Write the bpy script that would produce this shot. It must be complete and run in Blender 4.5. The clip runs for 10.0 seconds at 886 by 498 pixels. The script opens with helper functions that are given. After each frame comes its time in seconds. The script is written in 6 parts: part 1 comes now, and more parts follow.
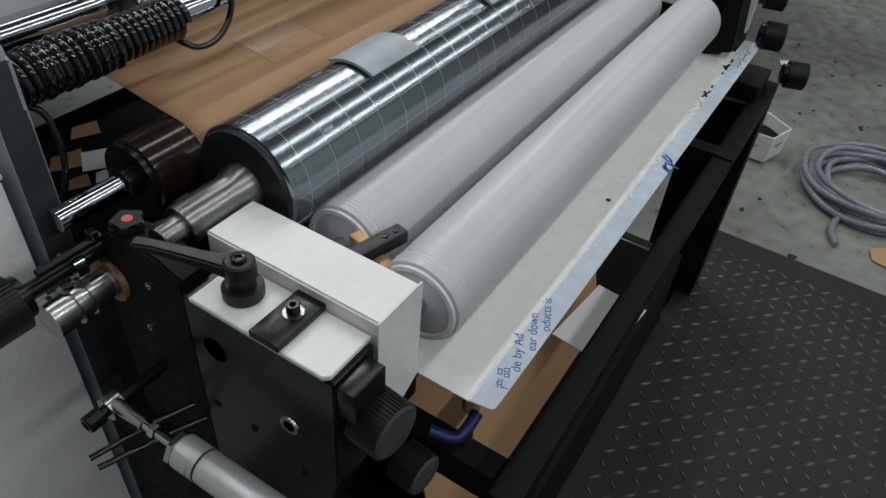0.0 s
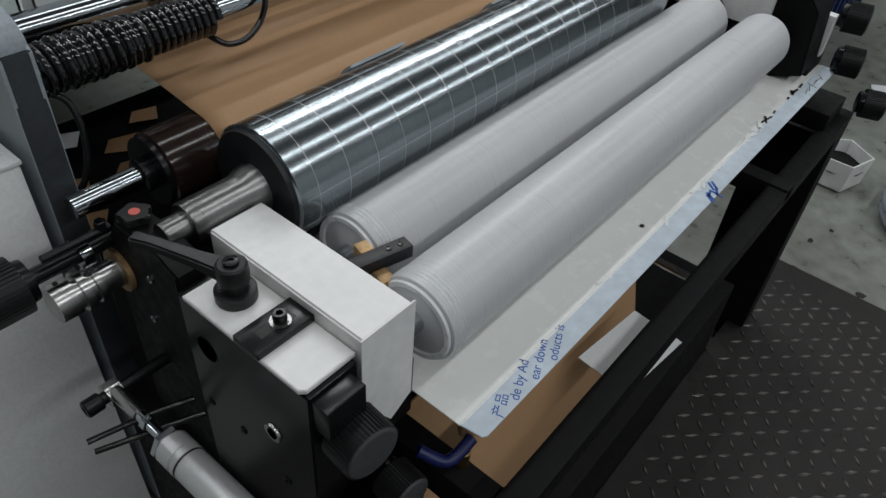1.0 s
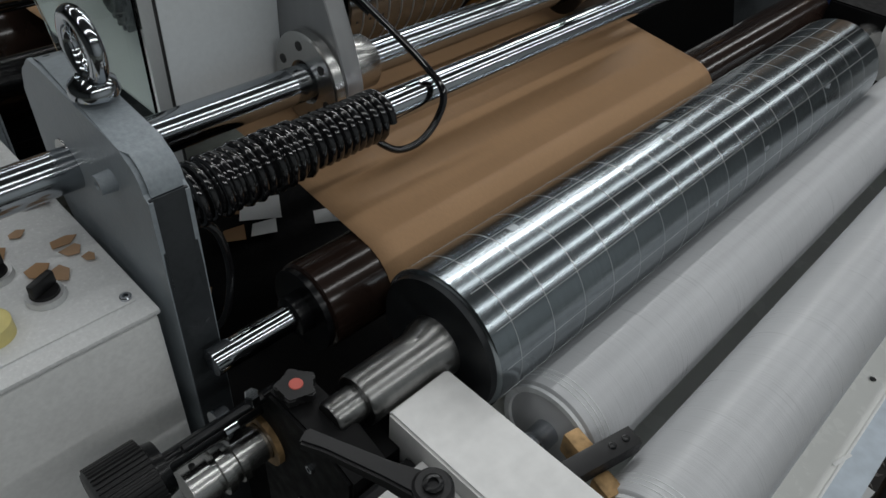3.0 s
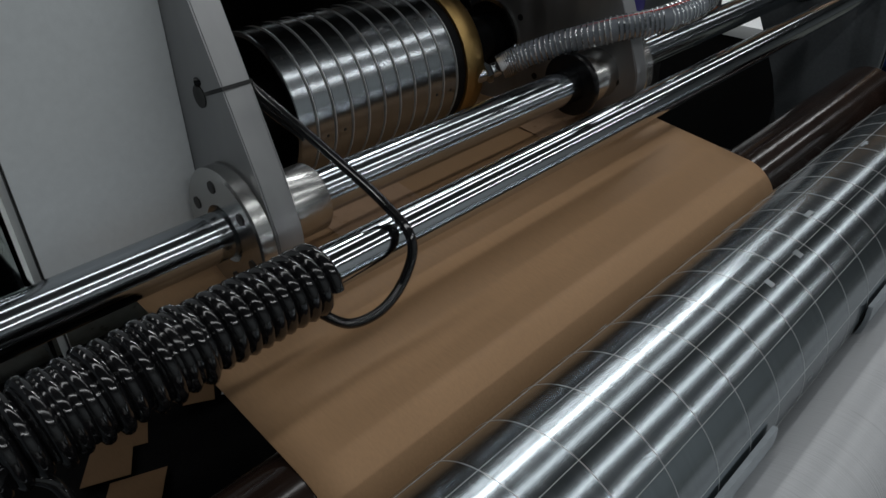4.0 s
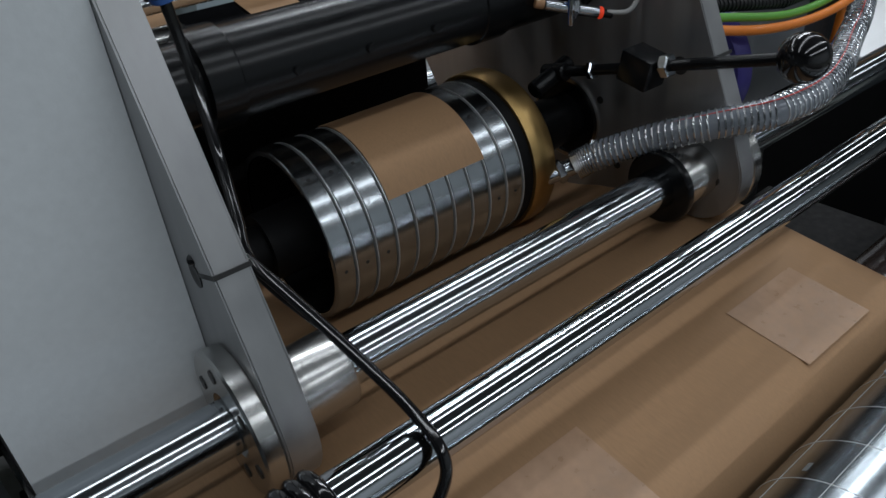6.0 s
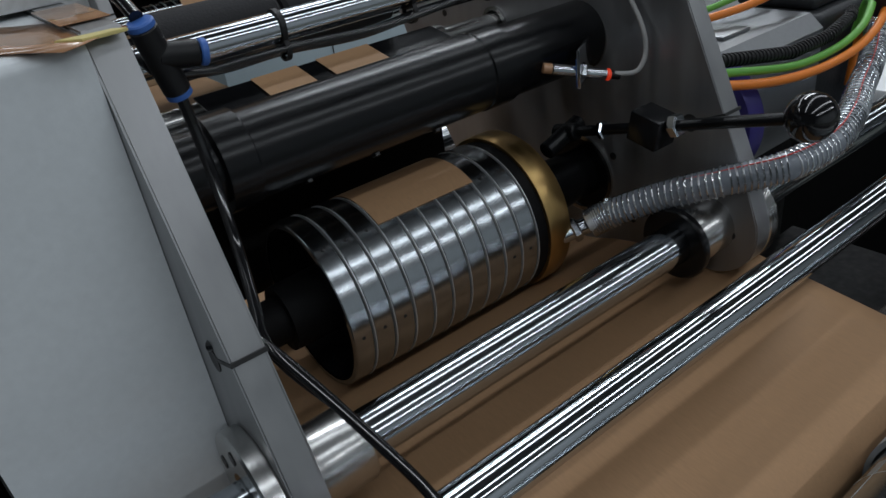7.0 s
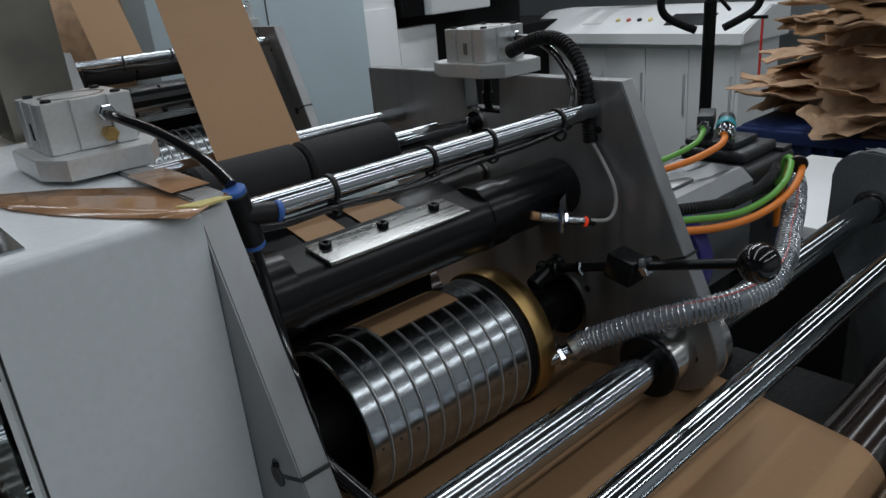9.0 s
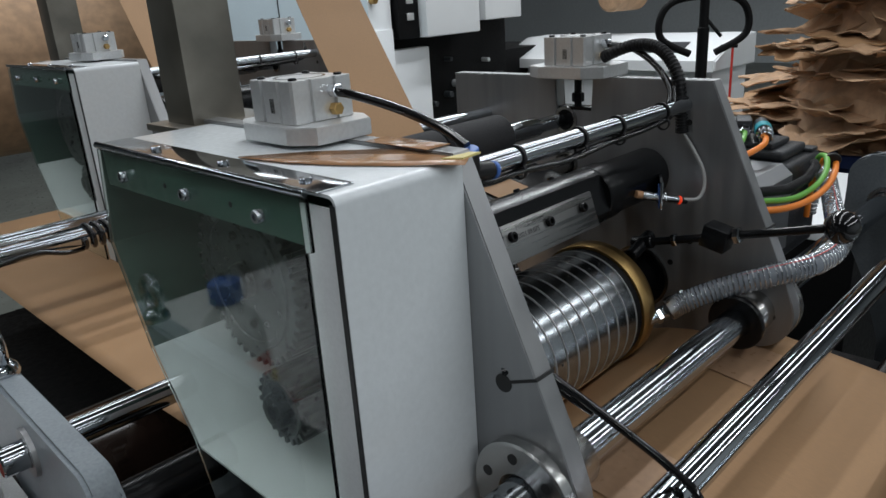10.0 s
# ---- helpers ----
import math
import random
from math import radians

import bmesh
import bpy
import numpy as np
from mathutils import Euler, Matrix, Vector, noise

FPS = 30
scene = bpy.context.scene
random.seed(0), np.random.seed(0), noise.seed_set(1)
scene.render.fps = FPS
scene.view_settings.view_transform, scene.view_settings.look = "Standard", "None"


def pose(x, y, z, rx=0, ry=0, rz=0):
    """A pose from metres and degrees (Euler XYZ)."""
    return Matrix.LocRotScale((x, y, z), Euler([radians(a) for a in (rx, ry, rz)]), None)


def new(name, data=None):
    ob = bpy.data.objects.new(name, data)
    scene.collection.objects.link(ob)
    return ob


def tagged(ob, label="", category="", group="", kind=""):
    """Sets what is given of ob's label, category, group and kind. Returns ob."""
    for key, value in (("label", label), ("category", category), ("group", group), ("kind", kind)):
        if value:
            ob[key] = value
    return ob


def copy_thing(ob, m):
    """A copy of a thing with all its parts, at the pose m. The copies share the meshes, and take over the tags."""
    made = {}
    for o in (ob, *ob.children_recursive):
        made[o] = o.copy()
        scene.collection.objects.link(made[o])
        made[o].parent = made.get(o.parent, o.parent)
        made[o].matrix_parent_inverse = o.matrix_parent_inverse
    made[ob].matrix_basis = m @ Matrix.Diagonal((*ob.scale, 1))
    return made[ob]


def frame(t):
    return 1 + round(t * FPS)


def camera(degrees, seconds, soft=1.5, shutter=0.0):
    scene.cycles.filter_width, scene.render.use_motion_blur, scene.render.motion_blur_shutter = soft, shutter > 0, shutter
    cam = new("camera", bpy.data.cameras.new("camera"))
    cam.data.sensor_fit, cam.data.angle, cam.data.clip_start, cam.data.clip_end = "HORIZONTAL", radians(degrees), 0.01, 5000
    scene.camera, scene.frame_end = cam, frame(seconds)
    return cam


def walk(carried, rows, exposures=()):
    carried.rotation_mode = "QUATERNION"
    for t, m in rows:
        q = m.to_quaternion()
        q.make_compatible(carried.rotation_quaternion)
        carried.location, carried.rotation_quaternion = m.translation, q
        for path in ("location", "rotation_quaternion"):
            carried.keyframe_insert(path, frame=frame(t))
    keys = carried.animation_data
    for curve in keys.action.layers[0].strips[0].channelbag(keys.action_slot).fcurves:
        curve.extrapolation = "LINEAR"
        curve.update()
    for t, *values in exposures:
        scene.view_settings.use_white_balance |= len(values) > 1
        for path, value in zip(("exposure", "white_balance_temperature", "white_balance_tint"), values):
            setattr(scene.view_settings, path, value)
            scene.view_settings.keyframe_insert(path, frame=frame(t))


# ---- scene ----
cam = camera(63.50, 10.0, soft=1.5)
walk(cam, [
    (0, pose(-0.4689, -0.285, 1.5252, 49.061, -3.918, -57.291)),
    (0.5, pose(-0.4083, -0.3125, 1.5322, 48.476, -3.647, -53.123)),
    (1, pose(-0.3974, -0.3263, 1.5298, 48.491, -3.781, -49.992)),
    (1.5, pose(-0.3809, -0.3244, 1.5377, 48.641, -3.754, -46.836)),
    (2, pose(-0.3621, -0.2988, 1.5258, 48.48, -3.748, -44.112)),
    (2.5, pose(-0.3623, -0.1739, 1.5295, 47.677, -4.537, -43.733)),
    (2.7, pose(-0.3557, -0.1063, 1.5388, 47.39, -4.775, -44.273)),
    (3.8, pose(-0.1834, 0.0623, 1.4291, 56.945, 0.217, -46.397)),
    (4, pose(-0.1257, 0.0965, 1.4349, 56.579, 0.326, -45.189)),
    (4.5, pose(-0.0469, 0.1512, 1.4436, 56.102, 0.939, -42.622)),
    (5, pose(-0.012, 0.1775, 1.4488, 55.881, 1.945, -40.624)),
    (5.5, pose(0.004, 0.189, 1.4623, 56.118, 2.891, -39.356)),
    (6.8, pose(0.0385, 0.1976, 1.5099, 59.392, 6.926, -38.159)),
    (7, pose(0.0374, 0.1924, 1.5123, 60.014, 7.173, -37.864)),
    (7.5, pose(-0.0051, 0.1929, 1.5577, 63.26, 7.013, -40.766)),
    (8, pose(-0.0126, 0.1751, 1.582, 66.206, 6.461, -41.701)),
    (8.5, pose(-0.0233, 0.1744, 1.5761, 67.435, 5.63, -41.74)),
    (9, pose(-0.0675, 0.1723, 1.5772, 68.816, 4.923, -42.334)),
    (9.5, pose(-0.2122, 0.1617, 1.5804, 69.764, 4.521, -43.743)),
    (10, pose(-0.3334, 0.223, 1.5732, 70.612, 3.628, -45.73)),
], [(0.0, -0.13, 6600, 10), (2.0, -0.32, 6600, 10), (2.7, -0.38, 6700, 10), (3.8, -0.8, 6700, 10), (4.0, -0.78, 6650, 10), (4.5, -0.55, 6600, 10), (5.0, -0.5, 6450, 10),
    (5.5, -0.38, 6300, 10), (7.0, -0.52, 6250, 10), (8.0, -0.58, 6400, 10), (9.0, -0.6, 6400, 10), (9.5, -0.62, 6400, 10), (10.0, -0.06, 6450, 10)])

# ---- light: a closed hall with rows of ceiling tubes ----
world = bpy.data.worlds.new("hall_air")
scene.world = world
world.use_nodes = True
world.node_tree.nodes["Background"].inputs[0].default_value = (0.55, 0.6, 0.66, 1)
world.node_tree.nodes["Background"].inputs[1].default_value = 0.012


def tube_lamp(x, y, z, length, width, watts):
    data = bpy.data.lights.new("ceiling_tube", "AREA")
    data.shape, data.size, data.size_y = "RECTANGLE", length, width
    data.energy, data.color = watts, (0.93, 0.97, 1.0)
    ob = new("ceiling_tube_light", data)
    ob.matrix_world = pose(x, y, z)
    return ob


for lamp_y, lamp_w in ((-3.9, 165), (-1.3, 80), (0.9, 62), (3.4, 95), (6.4, 95)):
    tube_lamp(2.5, lamp_y, 4.15, 11.0, 0.20, lamp_w)
# Extra tube, added only to brighten the console and the waste heap.
for lamp_x, lamp_y, lamp_n, lamp_w in ((3.1, 2.3, 3.6, 84),):
    tube_lamp(lamp_x, lamp_y, 3.95, lamp_n, 0.16, lamp_w)


# ---- materials ----
def mat(name, color, rough=0.5, metal=0.0, vary=0.12, grain=60.0, large=4.0, bump=0.0, coat=0.0, stretch=(1, 1, 1),
        rough_vary=0.1, tint=None, stain=0.0, emit=0.0, trans=0.0, ior=1.45, alpha=1.0, spec=0.5):
    m = bpy.data.materials.new(name)
    m.use_nodes = True
    nt = m.node_tree
    b = nt.nodes["Principled BSDF"]
    tc = nt.nodes.new("ShaderNodeTexCoord")
    mp = nt.nodes.new("ShaderNodeMapping")
    mp.inputs["Scale"].default_value = stretch
    nt.links.new(tc.outputs["Object"], mp.inputs["Vector"])
    fine = nt.nodes.new("ShaderNodeTexNoise")
    fine.inputs["Scale"].default_value, fine.inputs["Detail"].default_value = grain, 4
    big = nt.nodes.new("ShaderNodeTexNoise")
    big.inputs["Scale"].default_value, big.inputs["Detail"].default_value = large, 5
    nt.links.new(mp.outputs[0], fine.inputs["Vector"])
    nt.links.new(tc.outputs["Object"], big.inputs["Vector"])
    mix = nt.nodes.new("ShaderNodeMath")
    mix.operation = "MULTIPLY"
    nt.links.new(fine.outputs["Fac"], mix.inputs[0])
    nt.links.new(big.outputs["Fac"], mix.inputs[1])
    ramp = nt.nodes.new("ShaderNodeValToRGB")
    c = Vector(color)
    t = Vector(tint) if tint else c * (1 - 2 * vary)
    ramp.color_ramp.elements[0].position, ramp.color_ramp.elements[1].position = 0.12, 0.38
    ramp.color_ramp.elements[0].color = (*(t if tint else c * max(0.05, 1 - vary * 1.6)), 1)
    ramp.color_ramp.elements[1].color = (*[min(1, v) for v in c * (1 + vary * 0.5)], 1)
    nt.links.new(mix.outputs[0], ramp.inputs[0])
    nt.links.new(ramp.outputs[0], b.inputs["Base Color"])
    b.inputs["Metallic"].default_value = metal
    b.inputs["IOR"].default_value = ior
    b.inputs["Specular IOR Level"].default_value = spec
    mr = nt.nodes.new("ShaderNodeMapRange")
    mr.inputs["From Min"].default_value, mr.inputs["From Max"].default_value = 0.3, 0.7
    mr.inputs["To Min"].default_value = max(0.02, rough - rough_vary)
    mr.inputs["To Max"].default_value = min(1, rough + rough_vary)
    nt.links.new(fine.outputs["Fac"], mr.inputs["Value"])
    nt.links.new(mr.outputs[0], b.inputs["Roughness"])
    if bump:
        bp = nt.nodes.new("ShaderNodeBump")
        bp.inputs["Strength"].default_value, bp.inputs["Distance"].default_value = bump, 0.002
        nt.links.new(fine.outputs["Fac"], bp.inputs["Height"])
        nt.links.new(bp.outputs[0], b.inputs["Normal"])
    if coat:
        b.inputs["Coat Weight"].default_value, b.inputs["Coat Roughness"].default_value = coat, 0.08
    if trans:
        b.inputs["Transmission Weight"].default_value = trans
    if alpha < 1:
        b.inputs["Alpha"].default_value = alpha
    if emit:
        b.inputs["Emission Color"].default_value, b.inputs["Emission Strength"].default_value = (*color, 1), emit
    return m


# X-turned metals have their grain drawn round the axis
M_CHROME = mat("polished_chrome_steel", (0.50, 0.525, 0.555), 0.10, 1, 0.06, 60, 6, stretch=(0.03, 1, 1), rough_vary=0.01)
M_SHAFTSTEEL = mat("satin_shaft_steel", (0.44, 0.47, 0.50), 0.14, 1, 0.08, 60, 6, stretch=(0.03, 1, 1), rough_vary=0.02)
M_SILVER = mat("ground_steel_cylinder", (0.29, 0.325, 0.345), 0.2, 1, 0.08, 160, 7, stretch=(1.0, 0.01, 0.01), rough_vary=0.02)
M_TURNED = mat("turned_steel", (0.48, 0.48, 0.47), 0.26, 1, 0.02, 220, 9, stretch=(1.0, 0.01, 0.01), rough_vary=0.015)
M_SCRIBE = mat("scribed_mark", (0.50, 0.53, 0.54), 0.4, 0.4, 0.1)
M_SMEAR = mat("dried_glue_smear", (0.36, 0.40, 0.42), 0.42, 0.7, 0.2, 60, 20)
M_DULL = mat("dull_turned_steel", (0.27, 0.27, 0.265), 0.3, 1, 0.08, 220, 9, stretch=(1.0, 0.02, 0.02), rough_vary=0.03)
M_PLATE = mat("ground_steel_plate", (0.37, 0.375, 0.38), 0.40, 0.75, 0.1, 50, 5, stretch=(1, 1, 0.08), rough_vary=0.08, bump=0.03)
M_ALU = mat("anodised_aluminium", (0.72, 0.73, 0.73), 0.36, 0.6, 0.06, 200, 6, rough_vary=0.06)
M_GREYALU = mat("dull_cast_aluminium", (0.30, 0.31, 0.32), 0.42, 0.8, 0.1, 160, 6, rough_vary=0.08)
M_BLACKSTEEL = mat("blackened_steel", (0.007, 0.0075, 0.0085), 0.25, 0.2, 0.1, 90, 8, spec=0.4, rough_vary=0.012)
M_BLACKPAINT = mat("black_paint", (0.005, 0.005, 0.0055), 0.62, 0, 0.25, 70, 5, bump=0.04, spec=0.2)
M_PLASTIC = mat("black_plastic", (0.011, 0.011, 0.012), 0.45, 0, 0.15, 300, 8, bump=0.05, spec=0.4)
M_GLOSSBLACK = mat("glossy_black_hose", (0.008, 0.008, 0.009), 0.11, 0, 0.15, 60, 9, spec=0.8, rough_vary=0.03)
M_RUBBER = mat("black_foam_rubber", (0.022, 0.022, 0.024), 0.85, 0, 0.2, 400, 10, bump=0.3)
M_BROWNROLL = mat("dark_rubber_roll", (0.022, 0.013, 0.010), 0.17, 0, 0.2, 60, 5, stretch=(1, 0.1, 0.1), coat=0.15, rough_vary=0.012)
# Darker copy of the bracket paint, with the far end's shade mixed in.
M_GREY_SHADED = mat("shaded_cast_paint", (0.13, 0.145, 0.155), 0.45, 0, 0.12, 220, 6, bump=0.2)
M_ENDFACE = mat("oxidised_roll_end", (0.03, 0.033, 0.036), 0.45, 0.6, 0.3, 60, 8)
M_WHITE = mat("white_powder_coat", (0.80, 0.82, 0.83), 0.36, 0, 0.04, 300, 4, bump=0.08, rough_vary=0.05)
M_WHITE_GLOSS = mat("white_textured_paint", (0.72, 0.73, 0.73), 0.24, 0, 0.05, 260, 4, bump=0.35, rough_vary=0.05)
M_BOXPAINT = mat("glossy_box_paint", (0.76, 0.80, 0.82), 0.2, 0, 0.03, 140, 4, bump=0.12, rough_vary=0.04)
# Green put into the strip's colour, the tint of the acrylic before it.
M_GREENSTRIP = mat("acrylic_tinted_strip", (0.05, 0.11, 0.085), 0.4, 0, 0.1, 60, 5)
M_BLOCK = mat("white_scuffed_paint", (0.80, 0.80, 0.79), 0.45, 0, 0.07, 60, 10, bump=0.06)
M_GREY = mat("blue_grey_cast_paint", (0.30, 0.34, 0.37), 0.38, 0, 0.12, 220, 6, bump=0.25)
M_GREYBOX = mat("grey_panel_paint", (0.84, 0.85, 0.84), 0.5, 0, 0.06, 200, 3, bump=0.05)
M_ROLL = mat("pale_ceramic_roll", (0.52, 0.53, 0.545), 0.34, 0.0, 0.05, 700, 5, stretch=(1, 0.02, 0.02), bump=0.25, rough_vary=0.08)
M_ROLLEND = mat("glue_white_roll_end", (0.72, 0.74, 0.75), 0.32, 0, 0.08, 70, 12, bump=0.1)
M_TRAY = mat("white_coated_tray", (0.88, 0.89, 0.86), 0.25, 0, 0.02, 40, 5, rough_vary=0.05)
M_FILM = mat("protective_film", (0.62, 0.70, 0.78), 0.42, 0, 0.12, 50, 9, bump=0.2)
M_BLUEINK = mat("blue_ink", (0.02, 0.10, 0.42), 0.4, 0, 0.1)
M_KRAFT = mat("kraft_paper", (0.41, 0.246, 0.130), 0.62, 0, 0.07, 500, 5, stretch=(1, 0.15, 1), bump=0.05, spec=0.35)
M_KRAFT_DARK = mat("waste_kraft_paper", (0.47, 0.30, 0.18), 0.7, 0, 0.2, 24, 3, bump=0.25)
M_GLUE = mat("drying_glue_film", (0.455, 0.285, 0.175), 0.35, 0, 0.08, 90, 20)
M_RUBBERPLATE = mat("grey_flexo_plate", (0.36, 0.40, 0.43), 0.45, 0, 0.14, 40, 14, bump=0.08)
M_BRASS = mat("brass", (0.50, 0.33, 0.13), 0.38, 1, 0.12, 120, 9, stretch=(1, 0.05, 0.05))
M_BRONZE = mat("stained_bronze", (0.42, 0.27, 0.13), 0.5, 0.6, 0.4, 90, 30, bump=0.3)
M_ACRYLIC = mat("clear_acrylic", (0.86, 0.95, 0.91), 0.03, 0, 0.02, 30, 4, trans=1.0, ior=1.33, rough_vary=0.005)
M_GEAR = mat("oiled_black_gear", (0.10, 0.105, 0.106), 0.33, 0.8, 0.3, 80, 20)
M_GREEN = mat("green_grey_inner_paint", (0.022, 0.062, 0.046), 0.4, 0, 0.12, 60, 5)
M_TAPE = mat("brown_packing_tape", (0.42, 0.23, 0.12), 0.15, 0, 0.12, 30, 30, bump=0.15, coat=0.4)
M_TAPE_Y = mat("yellowed_tape_edge", (0.72, 0.62, 0.25), 0.4, 0, 0.1)
M_PURPLE = mat("violet_anodised_ring", (0.05, 0.04, 0.22), 0.4, 0.2, 0.1)
M_MOTOR = mat("dark_motor_casing", (0.035, 0.038, 0.042), 0.45, 0.3, 0.15, 200, 8, bump=0.15)
M_ORANGE = mat("orange_cable", (0.85, 0.24, 0.03), 0.4, 0, 0.08)
M_GREENCABLE = mat("green_cable", (0.14, 0.42, 0.06), 0.4, 0, 0.08)
M_TEAL = mat("teal_connector", (0.03, 0.32, 0.38), 0.35, 0, 0.08)
M_GREYCABLE = mat("grey_cable", (0.42, 0.42, 0.41), 0.5, 0, 0.06)
M_DARKBLUE = mat("dark_blue_plastic", (0.008, 0.014, 0.09), 0.35)
M_LUG = mat("worn_tread_lug", (0.16, 0.145, 0.135), 0.4, 0.6, 0.25, 40, 3, bump=0.1)
M_BLUEFIT = mat("blue_release_ring", (0.06, 0.16, 0.5), 0.4, 0, 0.06)
M_CLEARHOSE = mat("clear_ribbed_hose", (0.26, 0.29, 0.33), 0.2, 0, 0.12, 80, 14, spec=0.6, alpha=0.72)
M_WIRE = mat("steel_wire", (0.6, 0.62, 0.64), 0.25, 1, 0.05)
M_RED = mat("faded_red_paint", (0.62, 0.13, 0.10), 0.5, 0, 0.1)
M_REDPLASTIC = mat("red_coil_hose", (0.65, 0.05, 0.04), 0.35, 0, 0.1)
M_LED = mat("red_lens", (0.9, 0.06, 0.02), 0.3, emit=0.4)
M_NAVY = mat("navy_plastic_crate", (0.012, 0.028, 0.11), 0.5, 0, 0.15, 50, 5)
M_FLOOR = mat("worn_green_grey_floor", (0.20, 0.215, 0.19), 0.38, 0, 0.2, 16, 1.3, bump=0.04, tint=(0.12, 0.12, 0.105), rough_vary=0.14)
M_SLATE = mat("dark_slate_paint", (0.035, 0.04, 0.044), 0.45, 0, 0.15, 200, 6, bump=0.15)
M_KNOBFACE = mat("dull_grey_plastic", (0.06, 0.062, 0.065), 0.5, 0, 0.12, 200, 20)
M_CHECKER = mat("dark_tread_plate", (0.021, 0.018, 0.0165), 0.55, 0.3, 0.3, 40, 3, bump=0.1, rough_vary=0.12)
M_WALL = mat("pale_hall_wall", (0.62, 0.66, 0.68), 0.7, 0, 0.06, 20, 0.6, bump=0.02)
# West wall, unseen, darkened so the acrylic cover reflects less light.
M_DARKENED_WALL = mat("darkened_hall_wall", (0.10, 0.11, 0.11), 0.7, 0, 0.1, 20, 0.6)
M_DRUMRING = mat("satin_drum_steel", (0.39, 0.415, 0.435), 0.21, 1, 0.05, 160, 9, stretch=(1.0, 0.01, 0.01), rough_vary=0.02)
M_CEIL = mat("hall_ceiling", (0.13, 0.14, 0.15), 0.8, 0, 0.1, 10, 0.7)
M_CONCRETE = mat("grey_steel_post_paint", (0.30, 0.28, 0.24), 0.4, 0.8, 0.2, 14, 5, rough_vary=0.1)
M_LIGHTBLUE = mat("pale_blue_machine_paint", (0.50, 0.60, 0.65), 0.4, 0, 0.05, 200, 3, bump=0.05)
M_BLADE = mat("ground_blade_steel", (0.29, 0.29, 0.285), 0.3, 1, 0.1, 150, 9, stretch=(0.05, 1, 1))
M_INK = mat("black_ink", (0.02, 0.02, 0.02), 0.5)
M_MESHPLASTIC = mat("milky_plastic", (0.75, 0.76, 0.75), 0.35, 0, 0.08, 30, 8)


# ---- mesh helpers ----
def thing(name, label, category, group="", kind="", at=(0, 0, 0)):
    ob = new(name)
    ob.location = at
    return tagged(ob, label, category, group, kind)


def part(name, bm, material, parent=None, label="", smooth=True, at=None):
    me = bpy.data.meshes.new(name)
    bmesh.ops.recalc_face_normals(bm, faces=bm.faces)
    for f in bm.faces:
        f.smooth = smooth
    if smooth:
        for e in bm.edges:
            if len(e.link_faces) == 2 and e.calc_face_angle(0) > radians(38):
                e.smooth = False
    bm.to_mesh(me)
    bm.free()
    me.materials.append(material)
    ob = new(name, me)
    if parent:
        ob.parent = parent
        if at is None:
            at = (0, 0, 0)
    if at is not None:
        ob.location = at
    if label:
        ob["label"] = label
    return ob


def join(*bms):
    out = bmesh.new()
    for b in bms:
        tmp = bpy.data.meshes.new("tmp")
        b.to_mesh(tmp)
        b.free()
        out.from_mesh(tmp)
        bpy.data.meshes.remove(tmp)
    return out


def box(x0, x1, y0, y1, z0, z1, bevel=0.002, seg=2):
    bm = bmesh.new()
    bmesh.ops.create_cube(bm, size=1)
    for v in bm.verts:
        v.co = ((x0 + x1) / 2 + v.co.x * (x1 - x0), (y0 + y1) / 2 + v.co.y * (y1 - y0), (z0 + z1) / 2 + v.co.z * (z1 - z0))
    if bevel:
        bmesh.ops.bevel(bm, geom=bm.edges[:], offset=bevel, segments=seg, profile=0.6, affect="EDGES")
    return bm


def lathe(profile, seg=48, axis="x", at=(0, 0, 0), close=True):
    """Turns (position along axis, radius) pairs round the axis."""
    bm = bmesh.new()
    rings = []
    for p, r in profile:
        ring = []
        for k in range(seg):
            a = 2 * math.pi * k / seg
            c, s = r * math.cos(a), r * math.sin(a)
            co = (p, c, s) if axis == "x" else (s, p, c) if axis == "y" else (c, s, p)
            ring.append(bm.verts.new(Vector(co) + Vector(at)))
        rings.append(ring)
    for a, b in zip(rings, rings[1:]):
        for k in range(seg):
            bm.faces.new((a[k], a[(k + 1) % seg], b[(k + 1) % seg], b[k]))
    if close:
        for ring in (rings[0], rings[-1]):
            bm.faces.new(ring)
    return bm


def rod(a, b, r, seg=24, bevel=0.0):
    """A round bar from point a to point b."""
    a, b = Vector(a), Vector(b)
    n = (b - a).length
    e = bevel or min(r * 0.15, n * 0.2)
    bm = lathe([(0, r - e), (e, r), (n - e, r), (n, r - e)], seg, "z")
    q = Vector((0, 0, 1)).rotation_difference((b - a).normalized())
    bmesh.ops.transform(bm, matrix=Matrix.Translation(a) @ q.to_matrix().to_4x4(), verts=bm.verts)
    return bm


def pipe(points, r, seg=12, sub=6):
    """A hose through points, smoothed."""
    pts = [Vector(p) for p in points]
    path = []
    for i in range(len(pts) - 1):
        p0, p1, p2, p3 = pts[max(i - 1, 0)], pts[i], pts[i + 1], pts[min(i + 2, len(pts) - 1)]
        for k in range(sub):
            t = k / sub
            path.append(0.5 * ((2 * p1) + (p2 - p0) * t + (2 * p0 - 5 * p1 + 4 * p2 - p3) * t * t + (3 * p1 - p0 - 3 * p2 + p3) * t ** 3))
    path.append(pts[-1])
    return sweep(path, r, seg)


